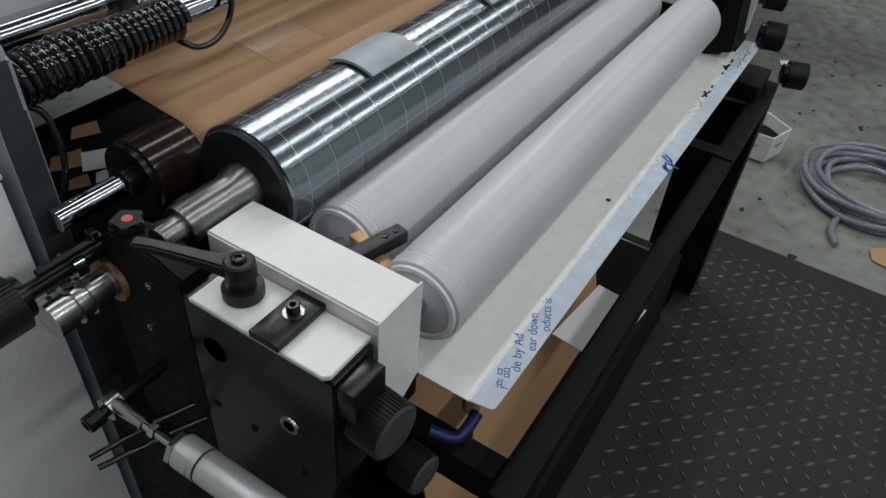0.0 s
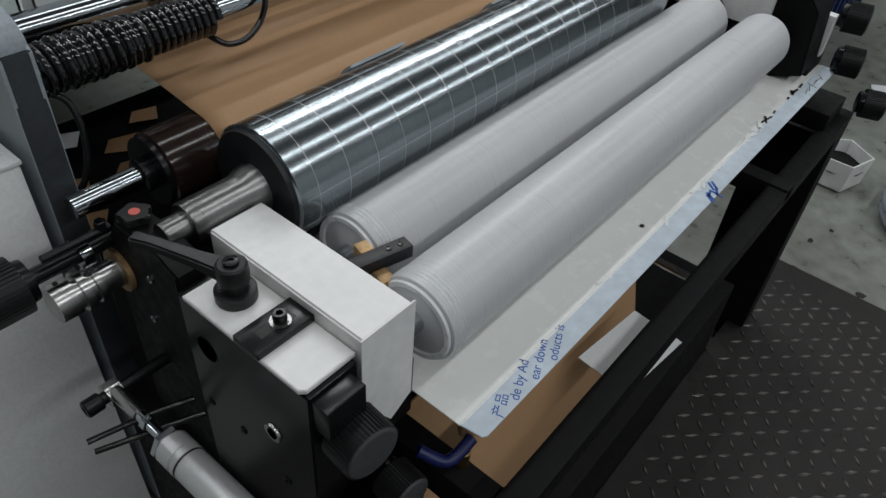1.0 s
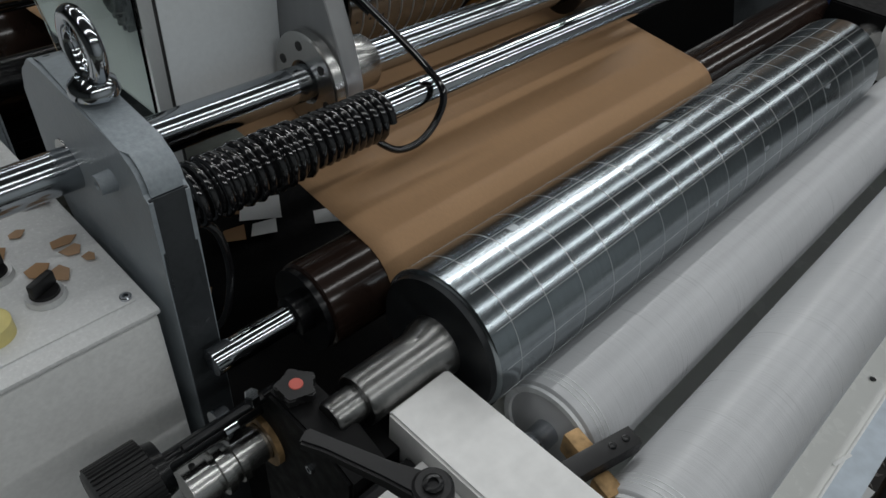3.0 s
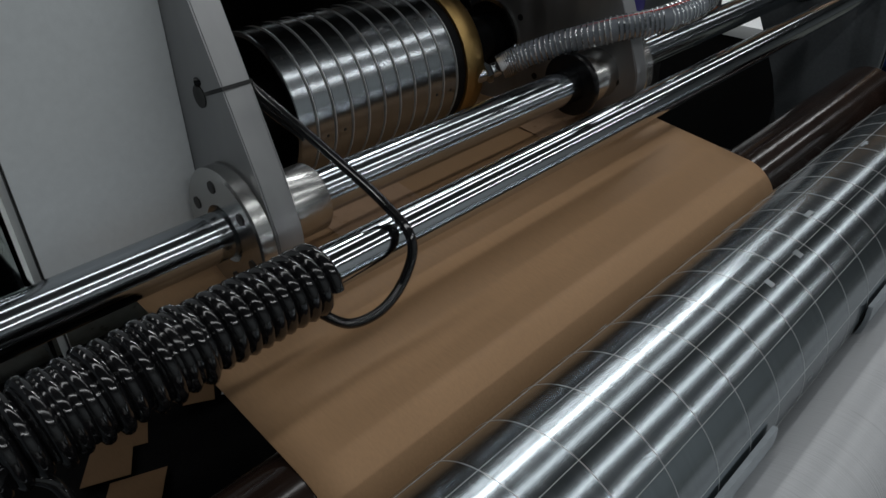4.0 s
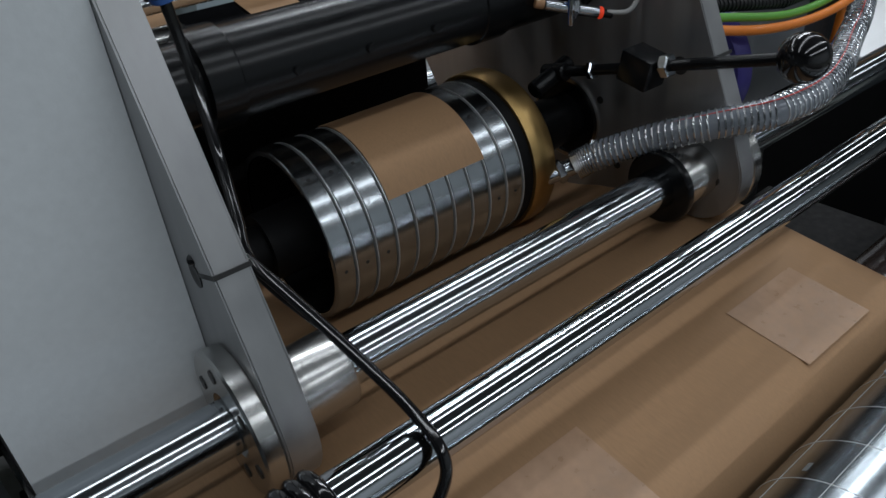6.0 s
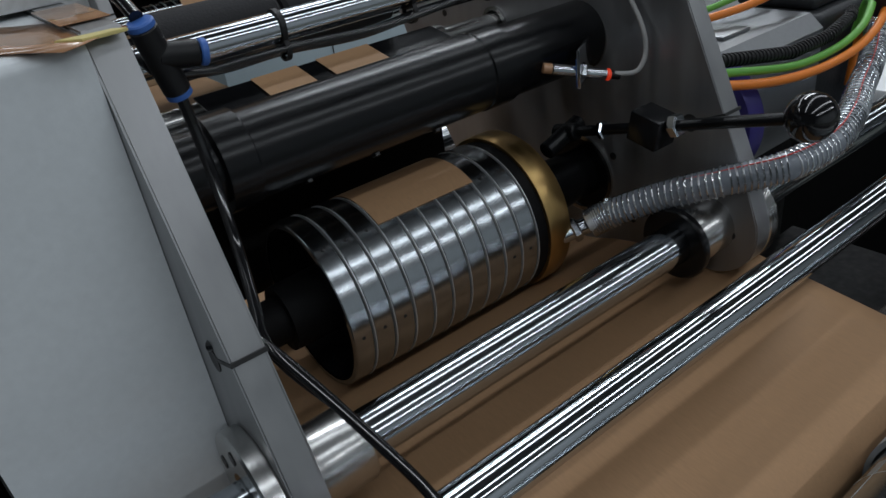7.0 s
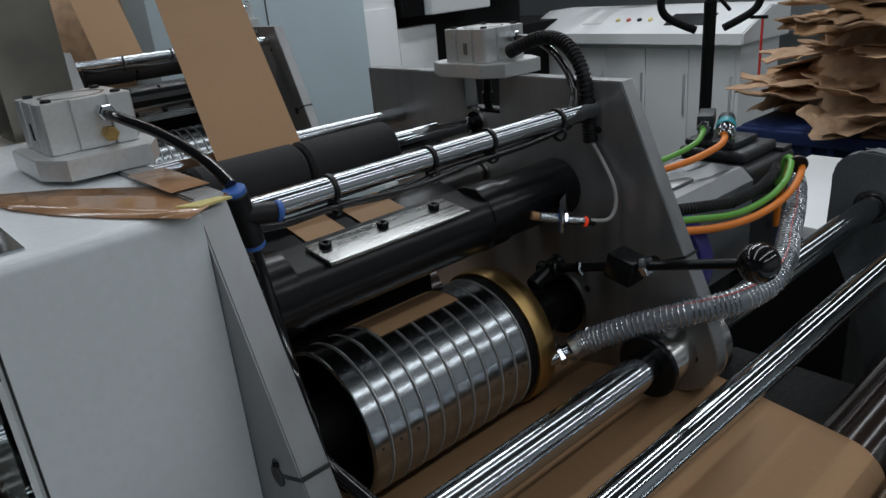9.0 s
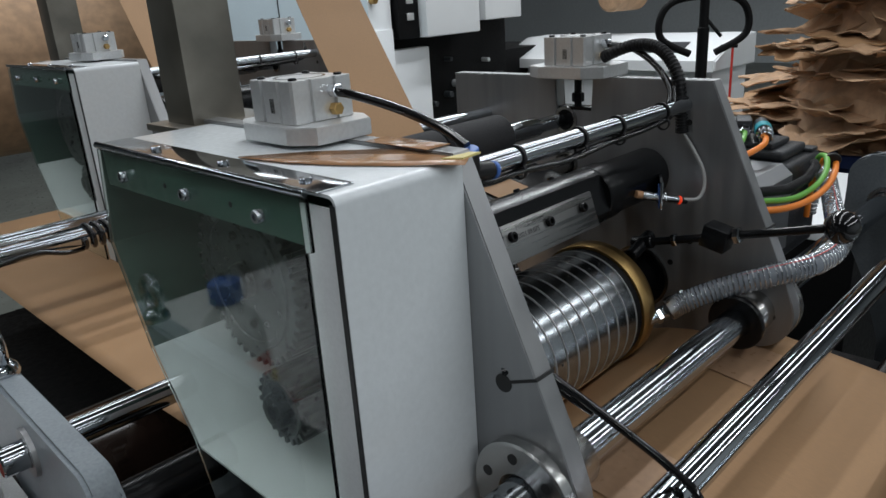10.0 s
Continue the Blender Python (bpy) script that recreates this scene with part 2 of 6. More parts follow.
def sweep(path, r, seg=12):
    bm = bmesh.new()
    rings, up = [], Vector((0.3, 0.2, 1))
    for i, p in enumerate(path):
        d = (path[min(i + 1, len(path) - 1)] - path[max(i - 1, 0)]).normalized()
        side = d.cross(up).normalized()
        up = side.cross(d).normalized()
        rr = r[i] if isinstance(r, list) else r
        rings.append([bm.verts.new(p + rr * (math.cos(2 * math.pi * k / seg) * side + math.sin(2 * math.pi * k / seg) * up)) for k in range(seg)])
    for a, b in zip(rings, rings[1:]):
        for k in range(seg):
            bm.faces.new((a[k], a[(k + 1) % seg], b[(k + 1) % seg], b[k]))
    bm.faces.new(rings[0]), bm.faces.new(rings[-1])
    return bm


def helix(a, b, radius, r, turns, seg=10, wobble=0.0, per=16, seed=1):
    a, b = Vector(a), Vector(b)
    d = (b - a).normalized()
    u = d.cross(Vector((0, 0, 1))).normalized()
    w = d.cross(u)
    rnd = random.Random(seed)
    path, n, off = [], int(turns * per), [rnd.uniform(-1, 1) for _ in range(int(turns) + 3)]
    for i in range(n + 1):
        t = i / n
        q = t * turns
        k = off[int(q)] * (1 - q % 1) + off[int(q) + 1] * (q % 1)
        ang = 2 * math.pi * q
        path.append(a + (b - a) * t + (radius + wobble * k) * (math.cos(ang) * u + math.sin(ang) * w) + d * wobble * 0.6 * k)
    return sweep(path, r, seg)


def extrude_yz(poly, x0, x1, bevel=0.002):
    """A plate: outline of (y, z) points between x0 and x1."""
    bm = bmesh.new()
    a = [bm.verts.new((x0, y, z)) for y, z in poly]
    b = [bm.verts.new((x1, y, z)) for y, z in poly]
    n = len(poly)
    bm.faces.new(a), bm.faces.new(b)
    for k in range(n):
        bm.faces.new((a[k], a[(k + 1) % n], b[(k + 1) % n], b[k]))
    if bevel:
        bmesh.ops.bevel(bm, geom=[e for e in bm.edges if abs(e.verts[0].co.x - e.verts[1].co.x) < 1e-6], offset=bevel, segments=2, affect="EDGES")
    return bm


def extrude_xy(poly, z0, z1, bevel=0.002):
    bm = bmesh.new()
    a = [bm.verts.new((x, y, z0)) for x, y in poly]
    b = [bm.verts.new((x, y, z1)) for x, y in poly]
    n = len(poly)
    bm.faces.new(a), bm.faces.new(b)
    for k in range(n):
        bm.faces.new((a[k], a[(k + 1) % n], b[(k + 1) % n], b[k]))
    if bevel:
        bmesh.ops.bevel(bm, geom=[e for e in bm.edges if abs(e.verts[0].co.z - e.verts[1].co.z) < 1e-6], offset=bevel, segments=2, affect="EDGES")
    return bm


def arc(cy, cz, r, a0, a1, n):
    return [(cy + r * math.cos(radians(a0 + (a1 - a0) * k / n)), cz + r * math.sin(radians(a0 + (a1 - a0) * k / n))) for k in range(n + 1)]


def screw(at, direction, r=0.005, h=0.004, socket=True):
    """A socket-head screw that points along direction."""
    prof = [(0, r), (h * 0.8, r), (h, r * 0.86)]
    if socket:
        prof += [(h, r * 0.5), (h * 0.4, r * 0.5)]
    bm = lathe(prof, 16 if not socket else 12, "z")
    q = Vector((0, 0, 1)).rotation_difference(Vector(direction).normalized())
    bmesh.ops.transform(bm, matrix=Matrix.Translation(at) @ q.to_matrix().to_4x4(), verts=bm.verts)
    return bm


def moved(bm, m):
    bmesh.ops.transform(bm, matrix=m, verts=bm.verts)
    return bm


def lettering(text, size, m, material, parent, name="lettering"):
    cu = bpy.data.curves.new("letters", "FONT")
    cu.body, cu.size, cu.extrude = text, size, 0.0001
    tmp = new("letters_tmp", cu)
    bpy.context.view_layer.update()
    me = bpy.data.meshes.new_from_object(tmp.evaluated_get(bpy.context.evaluated_depsgraph_get()))
    bpy.data.objects.remove(tmp)
    me.materials.clear()
    me.materials.append(material)
    me.transform(m)
    ob = new(name, me)
    ob.parent = parent
    return ob


# ---- the hall ----
def sheet_xy(x0, x1, y0, y1, z, thick, nx=1, ny=1):
    return box(x0, x1, y0, y1, z - thick, z, 0)


tagged(part("floor", box(-6, 14, -6, 14, -0.12, 0, 0), M_FLOOR, smooth=False), "worn grey-green painted concrete workshop floor", "floor", kind="structure")
tagged(part("ceiling", box(-6, 14, -6, 14, 4.4, 4.5, 0), M_CEIL, smooth=False), "plain grey hall ceiling", "ceiling", kind="structure")
for nm, b in (("wall_south", (-6.2, 14.2, -6.2, -6, 0, 4.4)), ("wall_north", (-6.2, 14.2, 14, 14.2, 0, 4.4)),
              ("wall_west", (-6.2, -6, -6, 14, 0, 4.4)), ("wall_east", (14, 14.2, -6, 14, 0, 4.4))):
    tagged(part(nm, box(*b, 0), M_DARKENED_WALL if nm == "wall_west" else M_WALL, smooth=False), "plain painted hall wall", "wall", kind="structure")

# tread-plate platform in front of the coating head
PLAT_Z = 0.06


def platform():
    t = thing("tread_plate_platform", "dark worn steel tread-plate platform on the floor beside the machine", "platform")
    part("deck", box(-2.2, 1.66, -2.6, -0.12, 0.02, PLAT_Z, 0.004), M_CHECKER, t, smooth=False)
    rnd = random.Random(5)
    verts, faces = [], []
    pitch = 0.042
    for i in range(88):
        for j in range(48):
            x, y = -2.1 + i * pitch, -2.15 + j * pitch
            if x > 1.64 or y > -0.15:
                continue
            a = radians(45 if (i + j) % 2 else -45)
            c, s, n = math.cos(a), math.sin(a), len(verts)
            L, W, h = 0.0185, 0.0052, 0.0034
            for lx, ly, lz in ((-L, 0, 0), (0, -W, 0), (L, 0, 0), (0, W, 0), (-L * 0.6, 0, h), (0, -W * 0.3, h), (L * 0.6, 0, h), (0, W * 0.3, h)):
                verts.append((x + c * lx - s * ly, y + s * lx + c * ly, PLAT_Z - 0.0002 + lz))
            faces += [(n, n + 1, n + 5, n + 4), (n + 1, n + 2, n + 6, n + 5), (n + 2, n + 3, n + 7, n + 6), (n + 3, n, n + 4, n + 7), (n + 4, n + 5, n + 6, n + 7)]
    me = bpy.data.meshes.new("tread_lugs")
    me.from_pydata(verts, [], faces)
    me.materials.append(M_LUG)
    lugs = new("tread_lugs", me)
    lugs.parent = t
    tagged(lugs, kind="stuff")


platform()

# ---- rolls of the coating head: positions of their axes (y, z) ----
SILVER = (0.271, 0.997, 0.078)
ROLL_B = (0.1576, 0.9286, 0.057)
ROLL_F = (0.0242, 0.931, 0.056)
IMPR = (0.405, 0.982, 0.049)
DRUM = (0.773, 1.125, 0.089)
CUTTER = (0.765, 1.299, 0.040)
RODA = (0.477, 1.121, 0.018)
SHAFT = (0.589, 1.114, 0.0211)
PATCH_X = ((0.225, 0.335), (0.545, 0.655))


def silver_roll():
    y, z, r = SILVER
    t = thing("plate_cylinder", "shiny ground steel printing cylinder with scribed grid lines", "cylinder", at=(0, y, z))
    part("shell", lathe([(0.02, r - 0.003), (0.022, r), (0.965, r), (0.967, r - 0.003)], 96), M_SILVER, t)
    part("end_face", lathe([(0.014, 0.03), (0.014, r - 0.006), (0.0215, r - 0.004)], 64), M_ENDFACE, t, "dark oxidised end face")
    part("end_face", lathe([(0.970, 0.03), (0.970, r - 0.006), (0.966, r - 0.004)], 64), M_ENDFACE, t, "dark oxidised end face")
    part("journal", lathe([(-0.115, 0.015), (-0.112, 0.017), (-0.085, 0.017), (-0.085, 0.0245), (-0.083, 0.026), (-0.012, 0.026), (-0.006, 0.0275), (0.002, 0.031), (0.015, 0.033)], 40), M_DULL, t)
    part("journal", lathe([(0.965, 0.034), (0.98, 0.026), (1.16, 0.026)], 32), M_TURNED, t)
    # scribed lines: thin pale rings and lengthwise marks
    for k in range(18):
        x = 0.05 + k * 0.05
        part("scribed_ring", lathe([(x - 0.0004, r), (x - 0.00025, r + 0.0002), (x + 0.00025, r + 0.0002), (x + 0.0004, r)], 96, close=False), M_SCRIBE, t)
    for k in range(12):
        a = 2 * math.pi * k / 12
        b = box(0.03, 0.96, -0.00025, 0.00025, r - 0.0002, r + 0.0002, 0)
        part("scribed_line", moved(b, Matrix.Rotation(a, 4, "X")), M_SCRIBE, t, smooth=False)
    # thin smears of dried glue
    rnd = random.Random(17)
    for k in range(26):
        x, a, w, h = rnd.uniform(0.08, 0.92), rnd.uniform(0, 360), rnd.uniform(0.006, 0.022), rnd.uniform(2, 7)
        poly = arc(0, 0, r + 0.00025, a, a + h, 4) + arc(0, 0, r - 0.0003, a + h, a, 4)
        part("glue_smear", extrude_yz(poly, x, x + w, 0), M_SMEAR, t)
    # two raised rubber printing plates
    for x0, x1 in PATCH_X:
        poly = arc(0, 0, r + 0.0065, 68, 122, 16) + arc(0, 0, r + 0.0022, 122, 68, 16)
        part("printing_plate", extrude_yz(poly, x0, x1, 0.0008), M_RUBBERPLATE, t, "grey rubber printing plate, glue-stained")
    return t


def coat_roll(spec, x0, x1, name, label):
    y, z, r = spec
    t = thing(name, label, "roller", at=(0, y, z))
    part("shell", lathe([(x0, r - 0.004), (x0 + 0.003, r), (x1 - 0.003, r), (x1, r - 0.004)], 80), M_ROLL, t)
    rim = [(x0 + 0.002, r - 0.003), (x0 - 0.003, r - 0.004), (x0 - 0.003, r - 0.010), (x0 + 0.006, r - 0.014), (x0 + 0.006, 0.018)]
    part("near_end", lathe(rim, 64), M_ROLLEND, t, "hollow end caked in white glue")
    part("far_end", lathe([(x1 - 0.002, r - 0.003), (x1 + 0.003, r - 0.004), (x1 + 0.003, r - 0.010), (x1 - 0.004, r - 0.014), (x1 - 0.004, 0.018)], 64), M_ROLLEND, t)
    for k in range(3):
        xx = x0 + 0.012 + k * 0.006
        part("glue_ridge", lathe([(xx, r), (xx + 0.001, r + 0.0008), (xx + 0.002, r)], 64, close=False), M_ROLLEND, t)
    part("journal", lathe([(x0 - 0.055, 0.012), (x0 - 0.053, 0.014), (x0 + 0.007, 0.014), (x0 + 0.007, 0.02)], 28), M_CHROME, t)
    part("journal", lathe([(x1 - 0.005, 0.016), (x1 + 0.06, 0.014)], 24), M_CHROME, t)
    return t


def impression_roll():
    y, z, r = IMPR
    t = thing("impression_roll", "dark glossy rubber impression roll carrying the paper", "roller", at=(0, y, z))
    part("shell", lathe([(-0.04, r - 0.006), (-0.036, r), (1.19, r), (1.195, r - 0.006)], 72), M_BROWNROLL, t)
    part("end_cap", lathe([(-0.046, 0.018), (-0.046, r - 0.003), (-0.0395, r - 0.003)], 48), M_BLACKSTEEL, t)
    part("collar", lathe([(-0.062, 0.019), (-0.06, 0.022), (-0.046, 0.022)], 32), M_BLACKSTEEL, t)
    part("shaft", lathe([(-0.15, 0.014), (-0.149, 0.0145), (-0.05, 0.0145), (1.0, 0.0145), (1.25, 0.0145)], 32), M_CHROME, t)
    return t


def plain_bar(name, label, spec, x0, x1, material):
    y, z, r = spec
    t = thing(name, label, "bar", at=(0, y, z))
    part("bar", lathe([(x0, r - 0.002), (x0 + 0.002, r), (x1 - 0.002, r), (x1, r - 0.002)], 40), material, t)
    return t


T_SILVER = silver_roll()
T_ROLLB = coat_roll(ROLL_B, 0.062, 1.09, "glue_roll", "pale grey glue transfer roll, finely engraved")
T_ROLLF = coat_roll(ROLL_F, 0.032, 1.08, "glue_pickup_roll", "pale grey glue pickup roll above the tray")
T_IMPR = impression_roll()
T_RODA = plain_bar("guide_bar", "polished chrome guide bar wound with black coiled hose", RODA, -0.155, 1.33, M_CHROME)
T_SHAFT = plain_bar("carrier_shaft", "thick polished steel shaft carrying the patch unit", SHAFT, -0.75, 1.33, M_SHAFTSTEEL)


# ---- the running kraft web: one sheet over the impression roll ----
def web():
    y, z, r = IMPR
    t = thing("kraft_web", "brown kraft paper web running over the rolls", "paper web", kind="")
    top = [(0.351, 0.80), (0.353, 0.95)] + arc(y, z, r + 0.0012, 172, 97, 14) + [(0.50, 1.0444), (0.60, 1.0568), (0.64, 1.0585), (0.68, 1.0555), (0.72, 1.047), (0.75, 1.037), (0.773, DRUM[1] - DRUM[2] - 0.0035), (0.82, 1.0315), (0.90, 1.022), (1.0, 1.002), (1.3, 0.985), (2.0, 0.98), (2.8, 0.98)]
    verts, faces = [], []
    nx = 24
    for (py, pz) in top:
        for k in range(nx + 1):
            x = 0.035 + (0.718 - 0.035) * k / nx
            wav = 0
            verts.append((x, py, pz + wav))
    for i in range(len(top) - 1):
        for k in range(nx):
            a = i * (nx + 1) + k
            faces.append((a, a + 1, a + nx + 2, a + nx + 1))
    me = bpy.data.meshes.new("sheet")
    me.from_pydata(verts, [], faces)
    for p in me.polygons:
        p.use_smooth = True
    me.materials.append(M_KRAFT)
    ob = new("sheet", me)
    ob.parent = t
    sol = ob.modifiers.new("thickness", "SOLIDIFY")
    sol.thickness, sol.offset = 0.0004, -1
    return t


web()


def web_patch(x0, x1):
    ob = part("glue_patch", box(x0, x1, -0.042, 0.042, 0, 0.0003, 0), M_GLUE, smooth=False)
    return tagged(ob, "pale rectangular glue patch printed on the kraft web", "glue patch", "glue patches on the web")


T_PATCHES = [web_patch(*p) for p in PATCH_X]


# ---- the patch unit: two plates, drum, cutter, feed rolls, gear box ----
NEAR0, NEAR1, FAR0, FAR1 = 0.122, 0.147, 0.650, 0.675
PLATE_OUT = [(0.668, 1.44), (0.549, 1.172)] + arc(0.589, 1.114, 0.058, 165, 290, 12) + [(0.90, 1.00), (0.99, 1.03), (1.09, 1.18), (1.163, 1.36), (1.163, 1.44),
                                                                                       (0.935, 1.44), (0.935, 1.385), (0.865, 1.385), (0.865, 1.44)]
UNIT = []


def side_plate(x0, x1, label):
    t = thing("side_plate", label, "machine plate", "side plates of the patch units")
    part("plate", extrude_yz(PLATE_OUT, x0, x1, 0.0015), M_PLATE, t)
    # split line of the clamp and the hole that the cable leaves through
    part("clamp_slot", moved(box(x0 - 0.0006, x1 + 0.0006, -0.0445, 0.0, -0.0016, 0.0016, 0), pose(0, 0.618, 1.2235, -22)), M_INK, t, "dark sawn clamp slot", smooth=False)
    part("clamp_hole", lathe([(x0 - 0.0008, 0.0005), (x0 - 0.0008, 0.0095), (x1 + 0.0008, 0.0095), (x1 + 0.0008, 0.0005)], 24, at=(0, 0.617, 1.2235)), M_INK, t, "dark drilled hole")
    inner = x1 if x0 < 0.4 else x0
    s = 1 if x0 < 0.4 else -1
    for (y, z, r) in ((0.765, 1.296, 0.037), (0.914, 1.296, 0.022), (0.915, 1.37, 0.022), (0.773, 1.125, 0.052)):
        part("bearing_ring", lathe([(inner, r), (inner + s * 0.003, r), (inner + s * 0.003, r - 0.005), (inner + s * 0.0012, r - 0.005)], 40, at=(0, y, z), close=False), M_TURNED, t)
        part("bearing_seal", lathe([(inner + s * 0.001, r - 0.004), (inner + s * 0.0016, 0.001)], 32, at=(0, y, z)), M_BLACKSTEEL, t)
    for (y, z) in ((0.70, 1.38), (0.84, 1.255), (0.69, 1.20), (1.02, 1.30), (0.72, 1.16), (0.69, 1.085)):
        part("bolt_hole", lathe([(inner, 0.0045), (inner + s * 0.0008, 0.0045), (inner + s * 0.0008, 0.0005)], 14, at=(0, y, z)), M_INK, t)
    # adjustment slide in the top slot
    part("slide_block", box(x0 + 0.001, x1 - 0.001, 0.868, 0.932, 1.345, 1.392, 0.002), M_BLACKSTEEL, t)
    part("slide_rod", rod((x0 + 0.0125, 0.9, 1.39), (x0 + 0.0125, 0.9, 1.442), 0.006), M_BLACKSTEEL, t)
    part("slide_nut", rod((x0 + 0.0125, 0.9, 1.398), (x0 + 0.0125, 0.9, 1.413), 0.010, 6), M_BLACKSTEEL, t)
    # flange collar on the carrier shaft
    sx = x0 if x0 < 0.4 else x1
    so = -1 if x0 < 0.4 else 1
    y, z, r = SHAFT
    part("flange", lathe([(sx, r + 0.001), (sx, 0.056), (sx + so * 0.002, 0.058), (sx + so * 0.014, 0.058), (sx + so * 0.016, 0.056), (sx + so * 0.016, r + 0.005), (sx + so * 0.012, r + 0.001)], 48, at=(0, y, z), close=False), M_TURNED, t)
    for k in range(6):
        a = radians(60 * k + 20)
        part("flange_bolt_hole", lathe([(sx + so * 0.0155, 0.0055), (sx + so * 0.0168, 0.0055), (sx + so * 0.0168, 0.0005)], 16, at=(0, y + 0.042 * math.cos(a), z + 0.042 * math.sin(a))), M_INK, t)
    ix = x1 if x0 < 0.4 else x0
    part("collar", lathe([(ix, r + 0.001), (ix, 0.0325), (ix - so * 0.048, 0.0325), (ix - so * 0.050, 0.031), (ix - so * 0.052, r + 0.001)], 40, at=(0, y, z), close=False), M_TURNED, t)
    if so > 0:
        part("clamp_ring", lathe([(ix - 0.0505, r + 0.0005), (ix - 0.0505, 0.0375), (ix - 0.0525, 0.0395), (ix - 0.0585, 0.0395), (ix - 0.0605, 0.0375), (ix - 0.0605, r + 0.0005)], 40, at=(0, y, z), close=False), M_BLACKSTEEL, t, "black clamp ring on the shaft")
    part("lobe_bolt", lathe([(ix, 0.006), (ix - so * 0.001, 0.006), (ix - so * 0.001, 0.0005)], 14, at=(0, 0.561, 1.11)), M_INK, t)
    return t


UNIT.append(side_plate(NEAR0, NEAR1, "ground grey steel side plate beside the white gear box"))
UNIT.append(side_plate(FAR0, FAR1, "ground grey steel side plate facing the drum"))


def drum():
    y, z, r = DRUM
    t = thing("ring_drum", "steel vacuum drum of grooved rings with a brass end ring", "drum", at=(0, y, z))
    x0, n, w = 0.255, 10, 0.0235
    for k in range(n):
        a, b = x0 + k * w, x0 + (k + 1) * w - 0.0028
        part("steel_ring", lathe([(a, r - 0.006), (a, r - 0.001), (a + 0.001, r), (b - 0.001, r), (b, r - 0.001), (b, r - 0.006)], 80, close=False), M_DRUMRING, t)
        # Pale thin ring: the lit edge of the groove put into its colour.
        part("ring_edge_glint", lathe([(b + 0.0014, r - 0.004), (b + 0.0017, r + 0.0002), (b + 0.0025, r + 0.0002), (b + 0.0028, r - 0.004)], 80, close=False), M_ALU, t)
        if k in (0, 1, 2, 8, 9):
            for j in range(6):
                aa = 2 * math.pi * j / 6 + 0.3
                part("vacuum_hole", screw((a + 0.0105, (r - 0.0012) * math.cos(aa), (r - 0.0012) * math.sin(aa)), (0, math.cos(aa), math.sin(aa)), 0.0019, 0.0014, False), M_INK, t)
    e = x0 + n * w
    # Core and near hub blackened, the hollow's shade put into their colour.
    part("core", lathe([(x0 + 0.05, 0.03), (x0 + 0.05, r - 0.008), (x0 + 0.002, r - 0.007), (x0 + 0.002, r - 0.0062), (e, r - 0.0062), (e, 0.03)], 64), M_BLACKPAINT, t)
    part("black_ring", lathe([(e, r - 0.008), (e, r - 0.001), (e + 0.014, r - 0.001), (e + 0.014, r - 0.008)], 72), M_BLACKPAINT, t)
    part("brass_ring", lathe([(e + 0.014, r - 0.008), (e + 0.014, r + 0.003), (e + 0.016, r + 0.004), (e + 0.042, r + 0.004), (e + 0.045, r + 0.002), (e + 0.045, 0.04)], 72), M_BRASS, t)
    part("near_hub", lathe([(NEAR1 + 0.002, 0.024), (x0 - 0.03, 0.024), (x0 - 0.03, 0.034), (x0 + 0.05, 0.036)], 40), M_BLACKPAINT, t)
    part("far_hub", lathe([(e + 0.045, 0.05), (e + 0.08, 0.05), (e + 0.083, 0.034), (FAR0 - 0.002, 0.03)], 40), M_BLACKSTEEL, t)
    return t


def cutter():
    y, z, r = CUTTER
    t = thing("cutter_shaft", "black rotary cutter shaft with a bolted blade plate", "cutter shaft", at=(0, y, z))
    part("near_end", lathe([(NEAR1 + 0.003, r - 0.006), (0.20, r - 0.006)], 48), M_BLACKSTEEL, t)
    part("near_collar", lathe([(0.20, r - 0.004), (0.201, r + 0.003), (0.228, r + 0.003), (0.23, r)], 48), M_BLACKSTEEL, t)
    body = arc(0, 0, r, -50, 230, 30)
    part("body", extrude_yz(body, 0.229, 0.485, 0.001), M_BLACKSTEEL, t)
    part("far_end", lathe([(0.485, r - 0.001), (0.487, r + 0.001), (0.52, r + 0.001), (0.522, r - 0.002), (FAR0 - 0.003, r - 0.002)], 48), M_BLACKSTEEL, t)
    fz = -r * math.sin(radians(50))
    plate = part("blade_plate", box(0.262, 0.447, -0.010, 0.037, fz - 0.005, fz - 0.001, 0.0008), M_BLADE, t, "ground steel blade plate with three screws")
    for k in range(3):
        part("screw", screw((0.276 + k * 0.072, 0.006, fz - 0.005), (0, 0, -1), 0.0065, 0.006), M_BLACKSTEEL, plate)
        part("nut", rod((0.276 + k * 0.072, -r + 0.001, 0.0), (0.276 + k * 0.072, -r - 0.003, 0.0), 0.0045, 6), M_BLACKSTEEL, t)
    m = Matrix.Translation((0.287, 0.000, fz - 0.0052)) @ Matrix.Rotation(math.pi, 4, "X")
    lettering("P13-01.07-08 WM", 0.0072, m, M_INK, plate)
    lettering("2021.09.07S", 0.0085, Matrix.Translation((0.287, 0.011, fz - 0.0052)) @ Matrix.Rotation(math.pi, 4, "X"), M_INK, plate)
    return t


def strip_on_drum():
    r = DRUM[2]
    poly = arc(0, 0, r + 0.0012, 0, 86, 24) + arc(0, 0, r + 0.0006, 86, 0, 24)
    ob = part("paper_patch", extrude_yz(poly, 0.326, 0.4435, 0), M_KRAFT)
    ob.location = (0, DRUM[0], DRUM[1])
    return tagged(ob, "brown kraft paper patch held on the ring drum", "paper patch")


T_DRUM, T_CUT, T_STRIP = drum(), cutter(), strip_on_drum()


